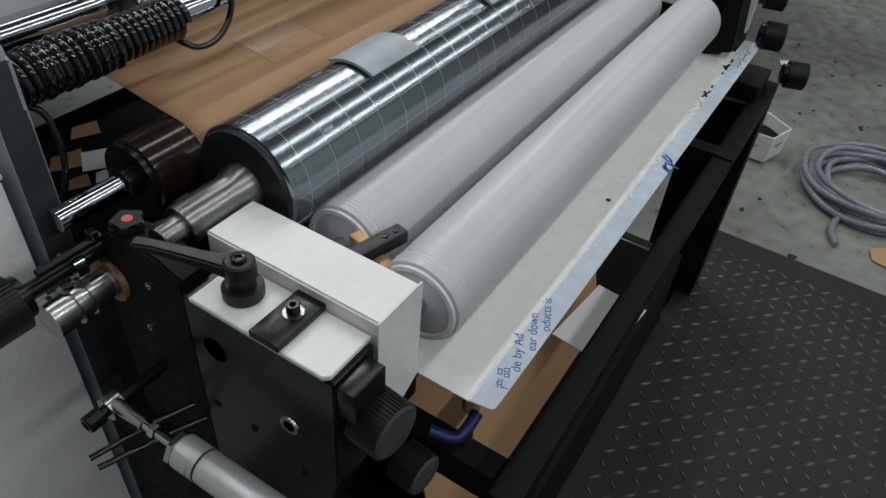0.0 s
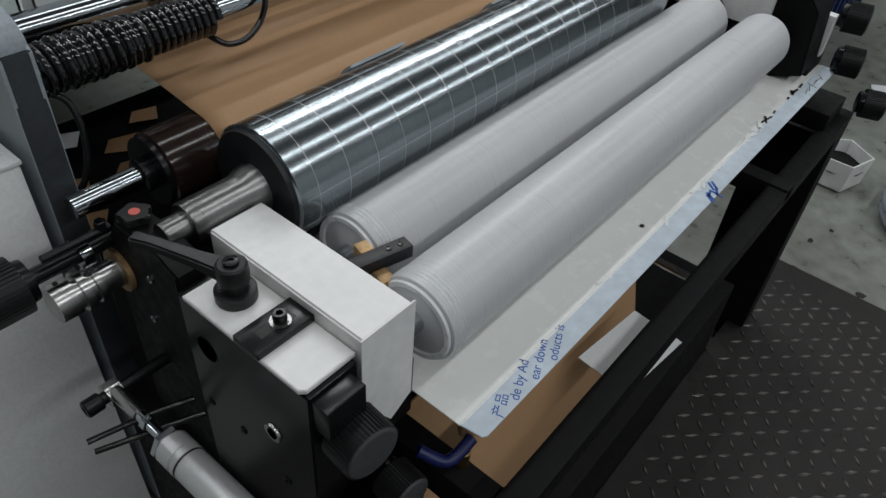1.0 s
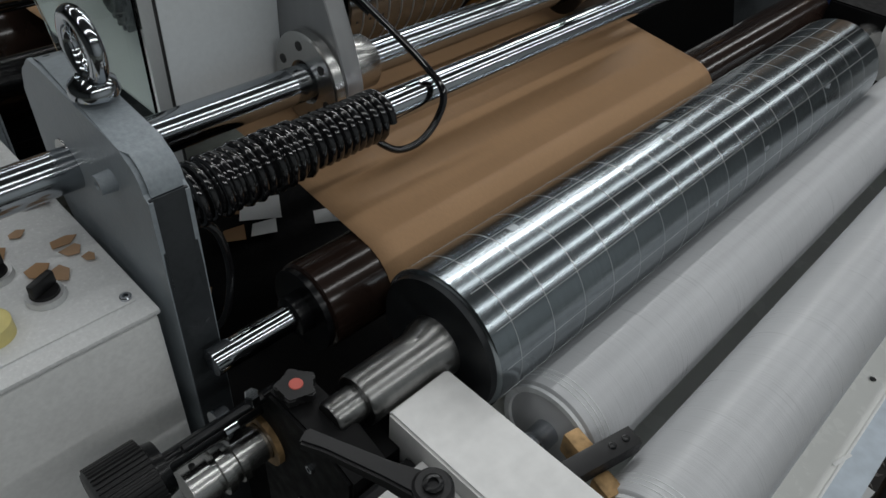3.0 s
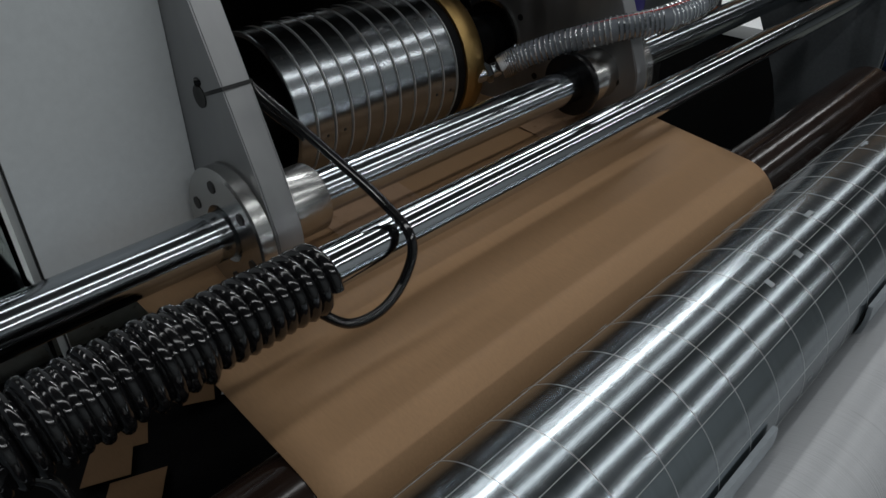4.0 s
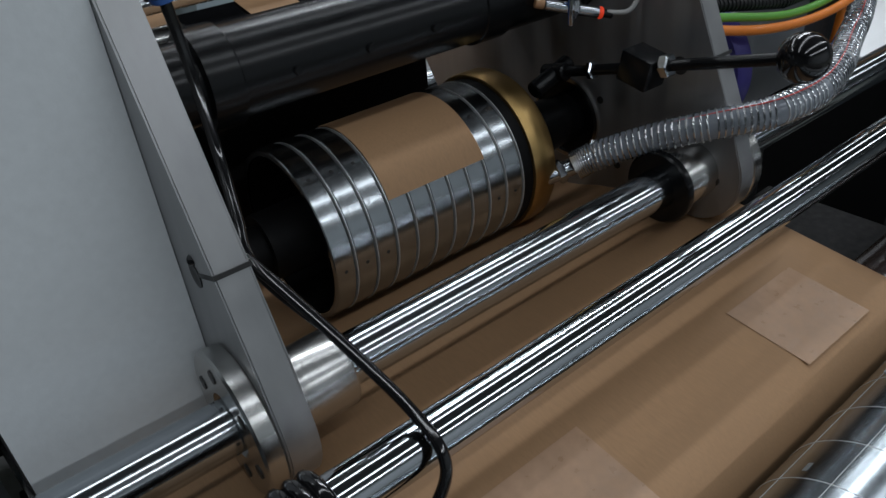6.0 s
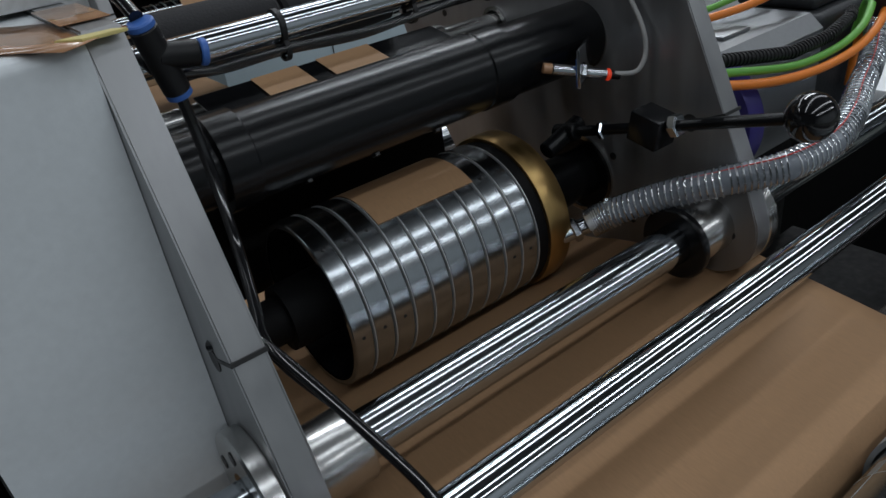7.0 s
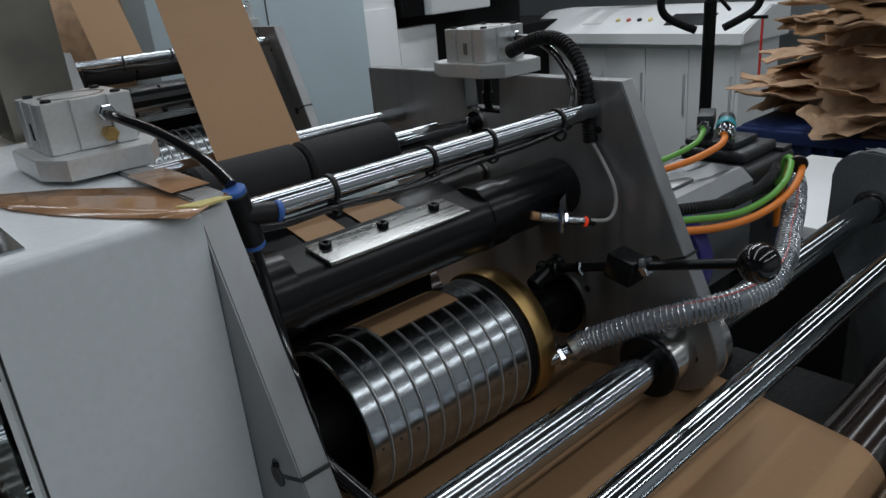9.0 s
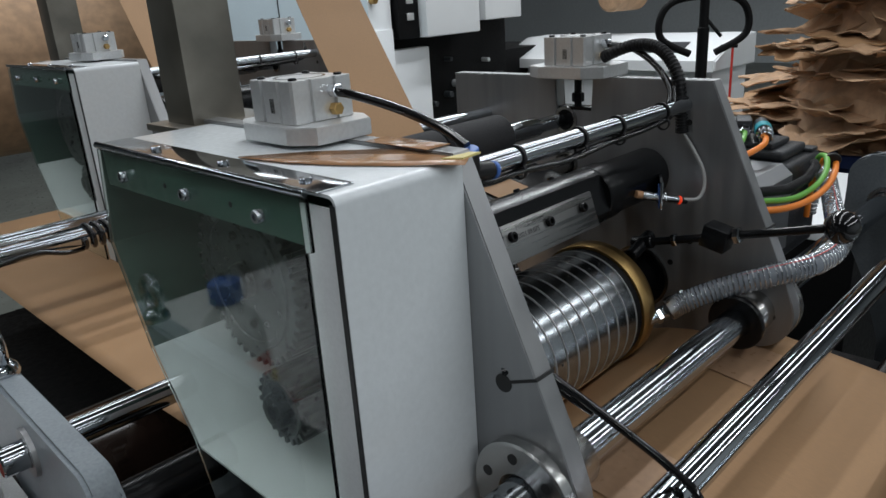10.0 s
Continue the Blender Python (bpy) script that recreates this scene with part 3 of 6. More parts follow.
def feed_rolls():
    t = thing("foam_feed_roll", "black foam-covered feed roll under the paper strip", "roller", at=(0, 0.925, 1.368))
    part("shaft", lathe([(0.15, 0.010), (0.648, 0.010)], 28), M_CHROME, t)
    part("shaft_sleeve", lathe([(0.50, 0.016), (0.58, 0.016), (0.582, 0.012), (0.645, 0.012)], 28), M_CHROME, t)
    for a, b in ((0.225, 0.355), (0.359, 0.492)):
        part("foam_sleeve", lathe([(a, 0.030), (a + 0.004, 0.034), (b - 0.004, 0.034), (b, 0.030)], 48), M_RUBBER, t)
    u = thing("feed_shaft", "dull steel stepped feed shaft for the paper strip", "shaft", at=(0, 0.914, 1.296))
    part("shaft", lathe([(0.15, 0.016), (0.29, 0.016), (0.29, 0.02), (0.56, 0.02), (0.562, 0.014), (0.648, 0.014)], 32), M_TURNED, u)
    v = thing("spacer_bar", "polished steel spacer bar between the plates", "bar", at=(0, 1.086, 1.369))
    part("bar", lathe([(0.148, 0.012), (0.649, 0.012)], 24), M_CHROME, v)
    w = thing("tie_bar", "polished tie bar with strapped black air hoses", "bar", at=(0, 0.708, 1.405))
    part("bar", lathe([(0.148, 0.0115), (0.649, 0.0115)], 32), M_CHROME, w)
    for k, x in enumerate((0.263, 0.381, 0.466, 0.58)):
        part("cable_tie", lathe([(x - 0.002, 0.0118), (x - 0.002, 0.0135), (x + 0.002, 0.0135), (x + 0.002, 0.0118)], 24, close=False), M_PLASTIC, w)
        part("tie_loop", lathe([(x - 0.002, 0.008), (x - 0.002, 0.0096), (x + 0.002, 0.0096), (x + 0.002, 0.008)], 20, at=(0, -0.004, -0.015), close=False), M_PLASTIC, w)
    part("air_hose", pipe([(0.17, -0.012, -0.008), (0.21, -0.006, -0.016), (0.263, -0.003, -0.0165), (0.33, -0.008, -0.02), (0.40, -0.003, -0.017), (0.466, -0.004, -0.0165), (0.55, -0.002, -0.015), (0.61, 0.0, -0.008), (0.628, 0.01, 0.02)], 0.004), M_GLOSSBLACK, w)
    part("air_hose", pipe([(0.17, -0.004, -0.016), (0.263, -0.011, -0.014), (0.35, -0.014, -0.018), (0.44, -0.012, -0.014), (0.53, -0.010, -0.013), (0.60, -0.006, -0.004), (0.622, 0.004, 0.03)], 0.0028), M_GLOSSBLACK, w)
    # guide fingers and the strip before the cutter
    g = thing("strip_guide", "thin dark steel strip guide with brown paper on it", "guide", at=(0, 0, 0))
    part("guide_plate", moved(box(0.24, 0.53, -0.05, 0.03, -0.001, 0.001, 0), pose(0, 0.86, 1.317, 12)), M_BLACKSTEEL, g)
    part("guide_edge", moved(box(0.30, 0.50, -0.002, 0.002, -0.002, 0.004, 0.001), pose(0, 0.815, 1.311, 12)), M_TURNED, g)
    s = thing("feed_strip", "brown kraft paper strips entering the cutter", "paper strip")
    for a, b in ((0.30, 0.352), (0.375, 0.44)):
        part("strip", moved(box(a, b, -0.05, 0.03, 0.0015, 0.002, 0), pose(0, 0.858, 1.318, 12)), M_KRAFT, s, smooth=False)
    return [t, u, v, w, g, s]


UNIT += feed_rolls()


# Black sheet added to keep the gap behind the drum dark.
def drum_backdrop():
    t = thing("drum_backdrop", "added black sheet that darkens the gap behind the ring drum", "guard")
    part("sheet", box(0.155, 0.60, 0.992, 0.995, 1.03, 1.285, 0.0008), M_BLACKPAINT, t, smooth=False)
    part("fold", box(0.155, 0.60, 0.978, 0.9918, 1.281, 1.285, 0.0008), M_BLACKPAINT, t, smooth=False)
    return t


UNIT.append(drum_backdrop())


def gear_profile(r, teeth, h):
    pts = []
    for k in range(teeth):
        a = 360 / teeth * k
        st = 360 / teeth
        for da, rr in ((0, r - h), (0.28 * st, r - h), (0.40 * st, r), (0.72 * st, r), (0.84 * st, r - h)):
            pts.append((rr * math.cos(radians(a + da)), rr * math.sin(radians(a + da))))
    return pts


def gear(r, teeth, x0, x1, at, name="spur_gear", h=0.005):
    t = thing(name, "oily black steel spur gear inside the gear box", "gear", "gears in the gear box", at=at)
    part("gear_body", extrude_yz(gear_profile(r, teeth, h), x0, x1, 0), M_GEAR, t, smooth=False)
    part("hub", lathe([(x0 - 0.012, 0.007), (x0 - 0.012, 0.019), (x0 - 0.010, 0.021), (x0, 0.022)], 28), M_GEAR, t)
    part("bore", lathe([(x0 - 0.0128, 0.0002), (x0 - 0.0128, 0.0085)], 20), M_INK, t)
    part("web_rim", lathe([(x0, r * 0.80), (x0 - 0.002, r * 0.79), (x0 - 0.002, r * 0.72), (x0, r * 0.71)], 40, close=False), M_GEAR, t)
    for k in range(4):
        a = radians(90 * k + 30)
        part("hub_bolt", screw((x0, r * 0.5 * math.cos(a), r * 0.5 * math.sin(a)), (-1, 0, 0), 0.005, 0.005), M_BLACKSTEEL, t)
    return t


def gear_box():
    x0, x1 = -0.021, 0.1215
    t = thing("gear_box", "white sheet-metal gear box with a hinged clear cover", "gear box", "gear boxes of the patch units")
    outer = [(0.655, 1.435), (1.105, 1.435), (1.13, 1.31), (1.073, 1.18), (1.0, 1.075), (0.992, 1.064), (0.655, 1.064)]
    f = 0.003
    bend = [(0.658, 1.064), (0.655, 1.064)] + arc(0.664, 1.427, 0.009, 180, 90, 6) + [(1.105, 1.436), (1.105, 1.433)] + arc(0.664, 1.427, 0.006, 90, 180, 6)
    part("folded_panel", extrude_yz(bend, x0, x1, 0), M_BOXPAINT, t, "glossy white panel bent over the top and front")
    part("bottom_panel", box(x0 + 0.002, x1 - 0.002, 0.66, 0.985, 1.064, 1.067, 0.0005), M_WHITE, t, smooth=False)
    for (a, b) in zip(outer[1:], outer[2:]):
        d = Vector((0, b[0] - a[0], b[1] - a[1]))
        bm = box(x0, x1, 0, d.length, -f, 0, 0)
        ang = math.atan2(d.z, d.y)
        # upper rear panels take the inner wall's dark green, lower ones white
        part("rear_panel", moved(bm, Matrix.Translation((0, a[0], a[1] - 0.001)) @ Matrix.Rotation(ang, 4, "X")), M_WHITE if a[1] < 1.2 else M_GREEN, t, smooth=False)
    # front flange of the opening and inner back wall
    part("opening_flange", box(x0 - 0.0005, x0 + 0.0015, 0.6615, 0.70, 0.99, 1.425, 0.0005), M_WHITE, t)
    part("top_flange", box(x0 - 0.0005, x0 + 0.0015, 0.7002, 1.098, 1.388, 1.43, 0.0005), M_GREENSTRIP, t, "inner strip behind the cover, coloured with the acrylic's green tint")
    part("flange_edge", box(x0 - 0.0015, x0 - 0.0006, 0.6552, 0.6612, 0.99, 1.428, 0), M_INK, t, "dark rubber edge strip")
    inner = [(0.659, 1.43), (1.10, 1.43), (1.125, 1.31), (1.068, 1.182), (0.995, 1.08), (0.986, 1.068), (0.659, 1.068)]
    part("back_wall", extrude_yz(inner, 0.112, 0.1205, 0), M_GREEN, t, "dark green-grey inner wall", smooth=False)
    # hinged cover
    cover = part("cover", extrude_yz([(0.682, 1.432), (1.098, 1.432), (1.122, 1.31), (1.066, 1.184), (0.99, 1.082), (0.955, 0.99), (0.696, 0.99), (0.692, 1.385), (0.682, 1.387)], -0.030, -0.026, 0.0006), M_ACRYLIC, t, "clear acrylic cover, scratched")
    cover.visible_shadow = False
    part("hinge_leaf", box(-0.0255, 0.012, 0.672, 1.098, 1.4362, 1.4378, 0.0005), M_CHROME, t, "bright piano hinge")
    for k in range(14):
        a = 0.682 + k * 0.0298
        part("hinge_knuckle", rod((-0.029, a, 1.4365), (-0.029, a + 0.0285, 1.4365), 0.0038, 14), M_CHROME, t)
    for y in (0.71, 0.843, 0.987):
        part("hinge_screw", screw((-0.008, y, 1.4375), (0, 0, 1), 0.0055, 0.004, False), M_CHROME, t)
        part("hinge_bolt", screw((-0.0305, y + 0.04, 1.408), (-1, 0, 0), 0.0065, 0.007), M_CHROME, t)
    for y in (0.80, 0.93):
        part("hinge_hole", screw((-0.0303, y, 1.41), (-1, 0, 0), 0.003, 0.0006, False), M_INK, t)
    return t


UNIT.append(gear_box())
T_GEARS = [gear(0.105, 46, 0.04, 0.085, (0, 0.925, 1.285), h=0.0085), gear(0.046, 21, 0.03, 0.085, (0, 0.872, 1.142), h=0.008), gear(0.06, 27, 0.06, 0.085, (0, 0.765, 1.25), h=0.008)]
UNIT += T_GEARS


def compact_cylinder(x, y):
    t = thing("compact_air_cylinder", "square dull aluminium air cylinder on top of the machine plate", "air cylinder", "air cylinders on the plates", at=(x, y, 1.4405))
    oct_ = [(-0.052, -0.04), (-0.035, -0.07), (0.035, -0.07), (0.052, -0.04), (0.052, 0.04), (0.035, 0.07), (-0.035, 0.07), (-0.052, 0.04)]
    part("base_plate", extrude_xy(oct_, 0, 0.018, 0.001), M_ALU, t, smooth=False)
    prof = []
    for sx, sy in ((1, 0), (0, 1), (-1, 0), (0, -1)):
        for u, d in ((-0.030, 0), (-0.015, 0), (-0.0145, 0.003), (-0.011, 0.003), (-0.0105, 0), (0.0105, 0), (0.011, 0.003), (0.0145, 0.003), (0.015, 0), (0.030, 0)):
            k = 0.032 - d
            prof.append(((sx * k - sy * u) * 1.22, (sy * k + sx * u) * 1.22))
    part("body", extrude_xy(prof, 0.0185, 0.062, 0.0006), M_ALU, t, smooth=False)
    part("top_ring", lathe([(0.062, 0.028), (0.0626, 0.028), (0.0626, 0.025), (0.0622, 0.025)], 40, "z", close=False), M_TURNED, t)
    for sx in (-1, 1):
        for sy in (-1, 1):
            part("corner_screw", screw((sx * 0.029, sy * 0.029, 0.0615), (0, 0, 1), 0.0045, 0.003), M_BLACKSTEEL, t)
    part("brass_fitting", rod((0.012, -0.0385, 0.048), (0.012, -0.051, 0.048), 0.0075, 6), M_CHROME, t)
    part("brass_plug", rod((0.012, -0.0385, 0.029), (0.012, -0.049, 0.029), 0.0068, 6), M_BRASS, t)
    part("model_label", box(-0.0396, -0.0391, -0.008, 0.002, 0.026, 0.05, 0), M_ALU, t)
    for k in range(4):
        part("label_print", box(-0.0399, -0.0395, -0.006 + k * 0.002, -0.005 + k * 0.002, 0.029, 0.044, 0), M_INK, t)
    return t


UNIT.append(compact_cylinder(0.118, 0.885))
UNIT.append(compact_cylinder(0.662, 0.90))


# ---- near end of the coating head ----
def knurled(r, x0, x1, teeth=44, h=0.0016):
    return extrude_yz(gear_profile(r, teeth, h), x0, x1, 0)


def turn_to(direction, at):
    q = Vector((1, 0, 0)).rotation_difference(Vector(direction).normalized())
    return Matrix.Translation(at) @ q.to_matrix().to_4x4()


def grip_knob(at, direction, r, length, label="black ribbed plastic hand knob"):
    """A ribbed hand knob; direction points out of its face."""
    t = thing("hand_knob", label, "knob", "hand knobs of the coating head")
    m = turn_to(direction, at)
    part("grip", moved(knurled(r, -length, -0.002), m), M_PLASTIC, t, smooth=False)
    part("face_disc", moved(lathe([(-0.003, r * 0.97), (0.0, r * 0.9), (0.0006, r * 0.84), (0.0002, 0.001)], 40), m), M_KNOBFACE, t, "dull grey face disc")
    part("neck", moved(lathe([(-length - 0.012, r * 0.55), (-length - 0.011, r * 0.72), (-length - 0.001, r * 0.78), (-length + 0.001, r * 0.78)], 32), m), M_BLACKSTEEL, t)
    part("grub_screw", moved(screw((-length - 0.006, 0, r * 0.74), (0, 0, 1), 0.003, 0.002), m), M_CHROME, t)
    return t


def near_head():
    t = thing("near_bearing_frame", "black steel bearing frame at the end of the rolls", "machine frame")
    part("front_plate", extrude_yz([(0.004, 0.972), (0.004, 0.80), (0.03, 0.70), (0.10, 0.62), (0.21, 0.62), (0.21, 0.972)], -0.143, -0.078, 0.002), M_BLACKSTEEL, t)
    part("rear_arm", extrude_yz([(0.215, 0.985), (0.215, 0.30), (0.36, 0.30), (0.36, 0.955), (0.33, 0.998), (0.25, 0.998)], -0.138, -0.098, 0.003), M_BLACKPAINT, t)
    part("foot", box(-0.16, -0.07, 0.03, 0.45, 0.0, 0.63, 0.004), M_BLACKPAINT, t)
    part("bearing_seat", box(-0.078, 0.012, 0.005, 0.33, 0.80, 0.90, 0.003), M_BLACKPAINT, t)
    part("bearing_seat", box(-0.098, -0.03, 0.225, 0.31, 0.90, 0.965, 0.003), M_BLACKPAINT, t)
    part("bushing", lathe([(-0.1455, 0.0065), (-0.1455, 0.0125), (-0.142, 0.0135)], 28, at=(0, 0.069, 0.857)), M_TURNED, t, "steel bushing")
    part("bushing_bore", lathe([(-0.1462, 0.0002), (-0.1462, 0.0075)], 24, at=(0, 0.069, 0.857)), M_INK, t)
    part("dark_bore", lathe([(-0.1438, 0.0002), (-0.1438, 0.0165)], 28, at=(0, 0.172, 0.911)), M_INK, t)
    for y, z in ((0.13, 0.80), (0.055, 0.775), (0.19, 0.80)):
        part("cap_screw", screw((-0.143, y, z), (-1, 0, 0), 0.0055, 0.002), M_BLACKSTEEL, t)
    part("edge_bracket", box(-0.14, -0.09, -0.02, 0.004, 0.925, 0.968, 0.002), M_BLACKSTEEL, t)
    for y, z in ((0.27, 0.95), (0.29, 0.87)):
        part("set_screw", screw((-0.138, y, z), (-1, 0, 0), 0.005, 0.004), M_CHROME, t)
    part("hex_bolt", rod((-0.15, 0.335, 0.99), (-0.15, 0.335, 1.004), 0.007, 6), M_CHROME, t)
    part("locking_bolt", rod((-0.22, 0.335, 0.99), (-0.14, 0.335, 0.99), 0.005), M_BLACKSTEEL, t)

    c = thing("white_guard_block", "scuffed white painted guard block over the roll bearings", "guard")
    prof = [(-0.074, 1.0), (0.0, 1.0), (0.0, 0.852), (-0.03, 0.834), (-0.074, 0.90)]
    bm = extrude_xy([(x, z) for x, z in prof], 0, 0.242, 0)
    bmesh.ops.transform(bm, matrix=Matrix(((1, 0, 0, 0), (0, 0, 1, 0), (0, 1, 0, 0), (0, 0, 0, 1))), verts=bm.verts)
    bmesh.ops.bevel(bm, geom=bm.edges[:], offset=0.0025, segments=3, affect="EDGES")
    part("block", bm, M_BLOCK, c)
    step = extrude_xy([(-0.145, 0.016), (-0.139, 0.010), (-0.075, 0.010), (-0.075, 0.196), (-0.145, 0.196)], 0.9725, 0.979, 0.001)
    part("step_plate", step, M_BLOCK, c)

    k = thing("clamp_plate", "black slotted clamp plate with a socket screw", "clamp plate")
    part("plate", box(-0.148, -0.0745, 0.069, 0.107, 0.9795, 0.989, 0.0012), M_BLACKSTEEL, k)
    part("slot", box(-0.132, -0.088, 0.0815, 0.0945, 0.9885, 0.9895, 0.0002), M_INK, k)
    part("washer", lathe([(0.9896, 0.0112), (0.991, 0.0112), (0.991, 0.008)], 28, "z", at=(-0.104, 0.087, 0)), M_DULL, k)
    part("socket_screw", screw((-0.104, 0.087, 0.991), (0, 0, 1), 0.0075, 0.011), M_BLACKSTEEL, k)

    v = thing("clamping_lever", "black adjustable clamping lever on the white guard", "lever")
    hx, hy = -0.107, 0.154
    part("foot", lathe([(0.979, 0.0215), (0.981, 0.0225), (0.992, 0.0225), (0.993, 0.021), (0.993, 0.016)], 36, "z", at=(hx, hy, 0)), M_PLASTIC, v)
    part("hub", lathe([(0.992, 0.0145), (1.004, 0.0135), (1.006, 0.017), (1.018, 0.0175), (1.026, 0.0165), (1.028, 0.014), (1.028, 0.001)], 36, "z", at=(hx, hy, 0)), M_PLASTIC, v)
    part("release_screw", screw((hx, hy, 1.0278), (0, 0, 1), 0.0085, 0.004), M_BLACKSTEEL, v)
    d = Vector((-0.155 - hx, 0.252 - hy, 0))
    L = d.length
    bm = bmesh.new()
    rows = []
    for s, w, z0, z1 in ((0.0, 0.0155, 1.007, 1.024), (0.35, 0.0105, 1.017, 1.0285), (0.8, 0.0085, 1.0265, 1.036), (1.0, 0.0095, 1.0275, 1.037)):
        rows.append([bm.verts.new((s * L, yy, zz)) for yy, zz in ((-w, z0), (w, z0), (w * 0.8, z1), (-w * 0.8, z1))])
    for a, b in zip(rows, rows[1:]):
        for i in range(4):
            bm.faces.new((a[i], a[(i + 1) % 4], b[(i + 1) % 4], b[i]))
    bm.faces.new(rows[0]), bm.faces.new(rows[-1])
    bmesh.ops.bevel(bm, geom=bm.edges[:], offset=0.0022, segments=2, affect="EDGES")
    part("arm", moved(bm, Matrix.Translation((hx, hy, 0)) @ Matrix.Rotation(math.atan2(d.y, d.x), 4, "Z")), M_PLASTIC, v)

    s = thing("star_knob", "black five-lobed star knob with a faded red cap", "knob", at=(-0.119, 0.312, 0.998))
    lobes = []
    for i in range(60):
        a = 2 * math.pi * i / 60
        rr = 0.0165 + 0.0032 * math.cos(5 * a)
        lobes.append((rr * math.cos(a), rr * math.sin(a)))
    part("knob", extrude_xy(lobes, 0.004, 0.014, 0.0015), M_PLASTIC, s)
    part("neck", lathe([(0, 0.008), (0.005, 0.009)], 24, "z"), M_CHROME, s)
    part("cap", lathe([(0.014, 0.0065), (0.0148, 0.006), (0.0148, 0.0005)], 20, "z"), M_RED, s, "faded red cap")

    # pinch bar over the rolls with bronze wipers
    w = thing("roll_wiper", "black wiper arm with glue-stained bronze pads between the rolls", "wiper")
    m = Matrix.Translation((0.037, 0.096, 0.972)) @ Matrix.Rotation(radians(-14), 4, "Z")
    part("arm", moved(box(-0.05, 0.05, -0.010, 0.010, -0.009, 0.009, 0.0015), m), M_PLASTIC, w)
    for dx in (0.022, 0.038):
        part("screw", moved(screw((dx, 0, 0.009), (0, 0, 1), 0.0038, 0.001), m), M_BLACKSTEEL, w)
    part("bronze_pad", moved(box(-0.006, 0.012, 0.010, 0.034, -0.022, 0.004, 0.003), m), M_BRONZE, w)
    part("bronze_pad", moved(box(-0.008, 0.012, -0.034, -0.010, -0.03, -0.004, 0.004), m), M_BRONZE, w)

    # air cylinder
    a = thing("air_cylinder", "round aluminium air cylinder with a rod eye", "air cylinder")
    d = Vector((0.0, -0.27, 0.004))
    m = turn_to(d, (-0.212, 0.172, 0.8035))
    part("barrel", moved(lathe([(0.028, 0.0195), (0.03, 0.0205), (0.25, 0.0205)], 40), m), M_ALU, a)
    part("head", moved(lathe([(0.0, 0.0185), (0.002, 0.021), (0.024, 0.021), (0.0245, 0.0195), (0.0275, 0.0195), (0.028, 0.021), (0.034, 0.021)], 40), m), M_ALU, a)
    part("barrel_seam", moved(lathe([(0.0345, 0.0207), (0.036, 0.0209), (0.0375, 0.0207)], 40, close=False), m), M_INK, a)
    part("hex_nut", moved(lathe([(-0.009, 0.02), (-0.008, 0.0215), (-0.001, 0.0215), (0, 0.02)], 6), m), M_CHROME, a)
    part("rod", moved(lathe([(-0.083, 0.0065), (0, 0.0065)], 24), m), M_CHROME, a)
    part("lock_nut", moved(lathe([(-0.05, 0.0095), (-0.041, 0.0095)], 6), m), M_CHROME, a)
    part("rod_eye", moved(lathe([(-0.113, 0.008), (-0.098, 0.0095), (-0.062, 0.0085)], 24), m), M_TURNED, a)
    part("eye_ring", lathe([(-0.222, 0.008), (-0.222, 0.0155), (-0.203, 0.0155), (-0.203, 0.008)], 32, at=(0, 0.294, 0.792), close=False), M_TURNED, a)
    part("pivot_bolt", rod((-0.25, 0.294, 0.792), (-0.13, 0.294, 0.792), 0.008), M_BLACKSTEEL, a)
    part("pivot_head", rod((-0.25, 0.294, 0.792), (-0.228, 0.294, 0.792), 0.0115), M_BLACKSTEEL, a)

    h = thing("loose_air_tubes", "two short black air tubes sticking out beside the cylinder", "air tube")
    part("tube", pipe([(-0.13, 0.245, 0.748), (-0.19, 0.268, 0.747), (-0.262, 0.290, 0.744)], 0.004), M_GLOSSBLACK, h)
    part("tube", pipe([(-0.13, 0.225, 0.735), (-0.19, 0.252, 0.732), (-0.260, 0.283, 0.728)], 0.004), M_GLOSSBLACK, h)

    # roll drive stub and adjusting spindle
    g = thing("drive_stub", "stepped bright steel drive stub with a bronze ring", "shaft end", at=(0.012, 0.343, 0.918))
    part("stub", lathe([(-0.238, 0.016), (-0.236, 0.0235), (-0.212, 0.0235), (-0.211, 0.020), (-0.207, 0.020), (-0.206, 0.025), (-0.197, 0.025), (-0.196, 0.021), (-0.190, 0.021), (-0.189, 0.0235), (-0.182, 0.0235), (-0.181, 0.019), (-0.145, 0.019)], 44), M_TURNED, g)
    part("bronze_ring", lathe([(-0.156, 0.02), (-0.156, 0.029), (-0.149, 0.029), (-0.149, 0.02)], 40, close=False), M_BRONZE, g)
    part("pin", screw((-0.224, 0.005, 0.0226), (0, 0.2, 1), 0.003, 0.002), M_INK, g)
    sp = thing("adjusting_spindle", "dark adjusting spindle with a bright collar", "spindle", at=(0.026, 0.352, 0.960))
    part("spindle", lathe([(-0.262, 0.010), (-0.14, 0.010)], 24), M_BLACKSTEEL, sp)
    part("collar", lathe([(-0.205, 0.010), (-0.205, 0.0185), (-0.192, 0.0185), (-0.192, 0.010)], 36, close=False), M_CHROME, sp)


near_head()
grip_knob((-0.108, -0.048, 0.897), (-0.1, -1, 0), 0.034, 0.042)
grip_knob((-0.290, 0.352, 0.960), (-1, 0.0, 0), 0.034, 0.046)
grip_knob((-0.05, -0.055, 0.745), (-0.1, -1, 0), 0.028, 0.04)


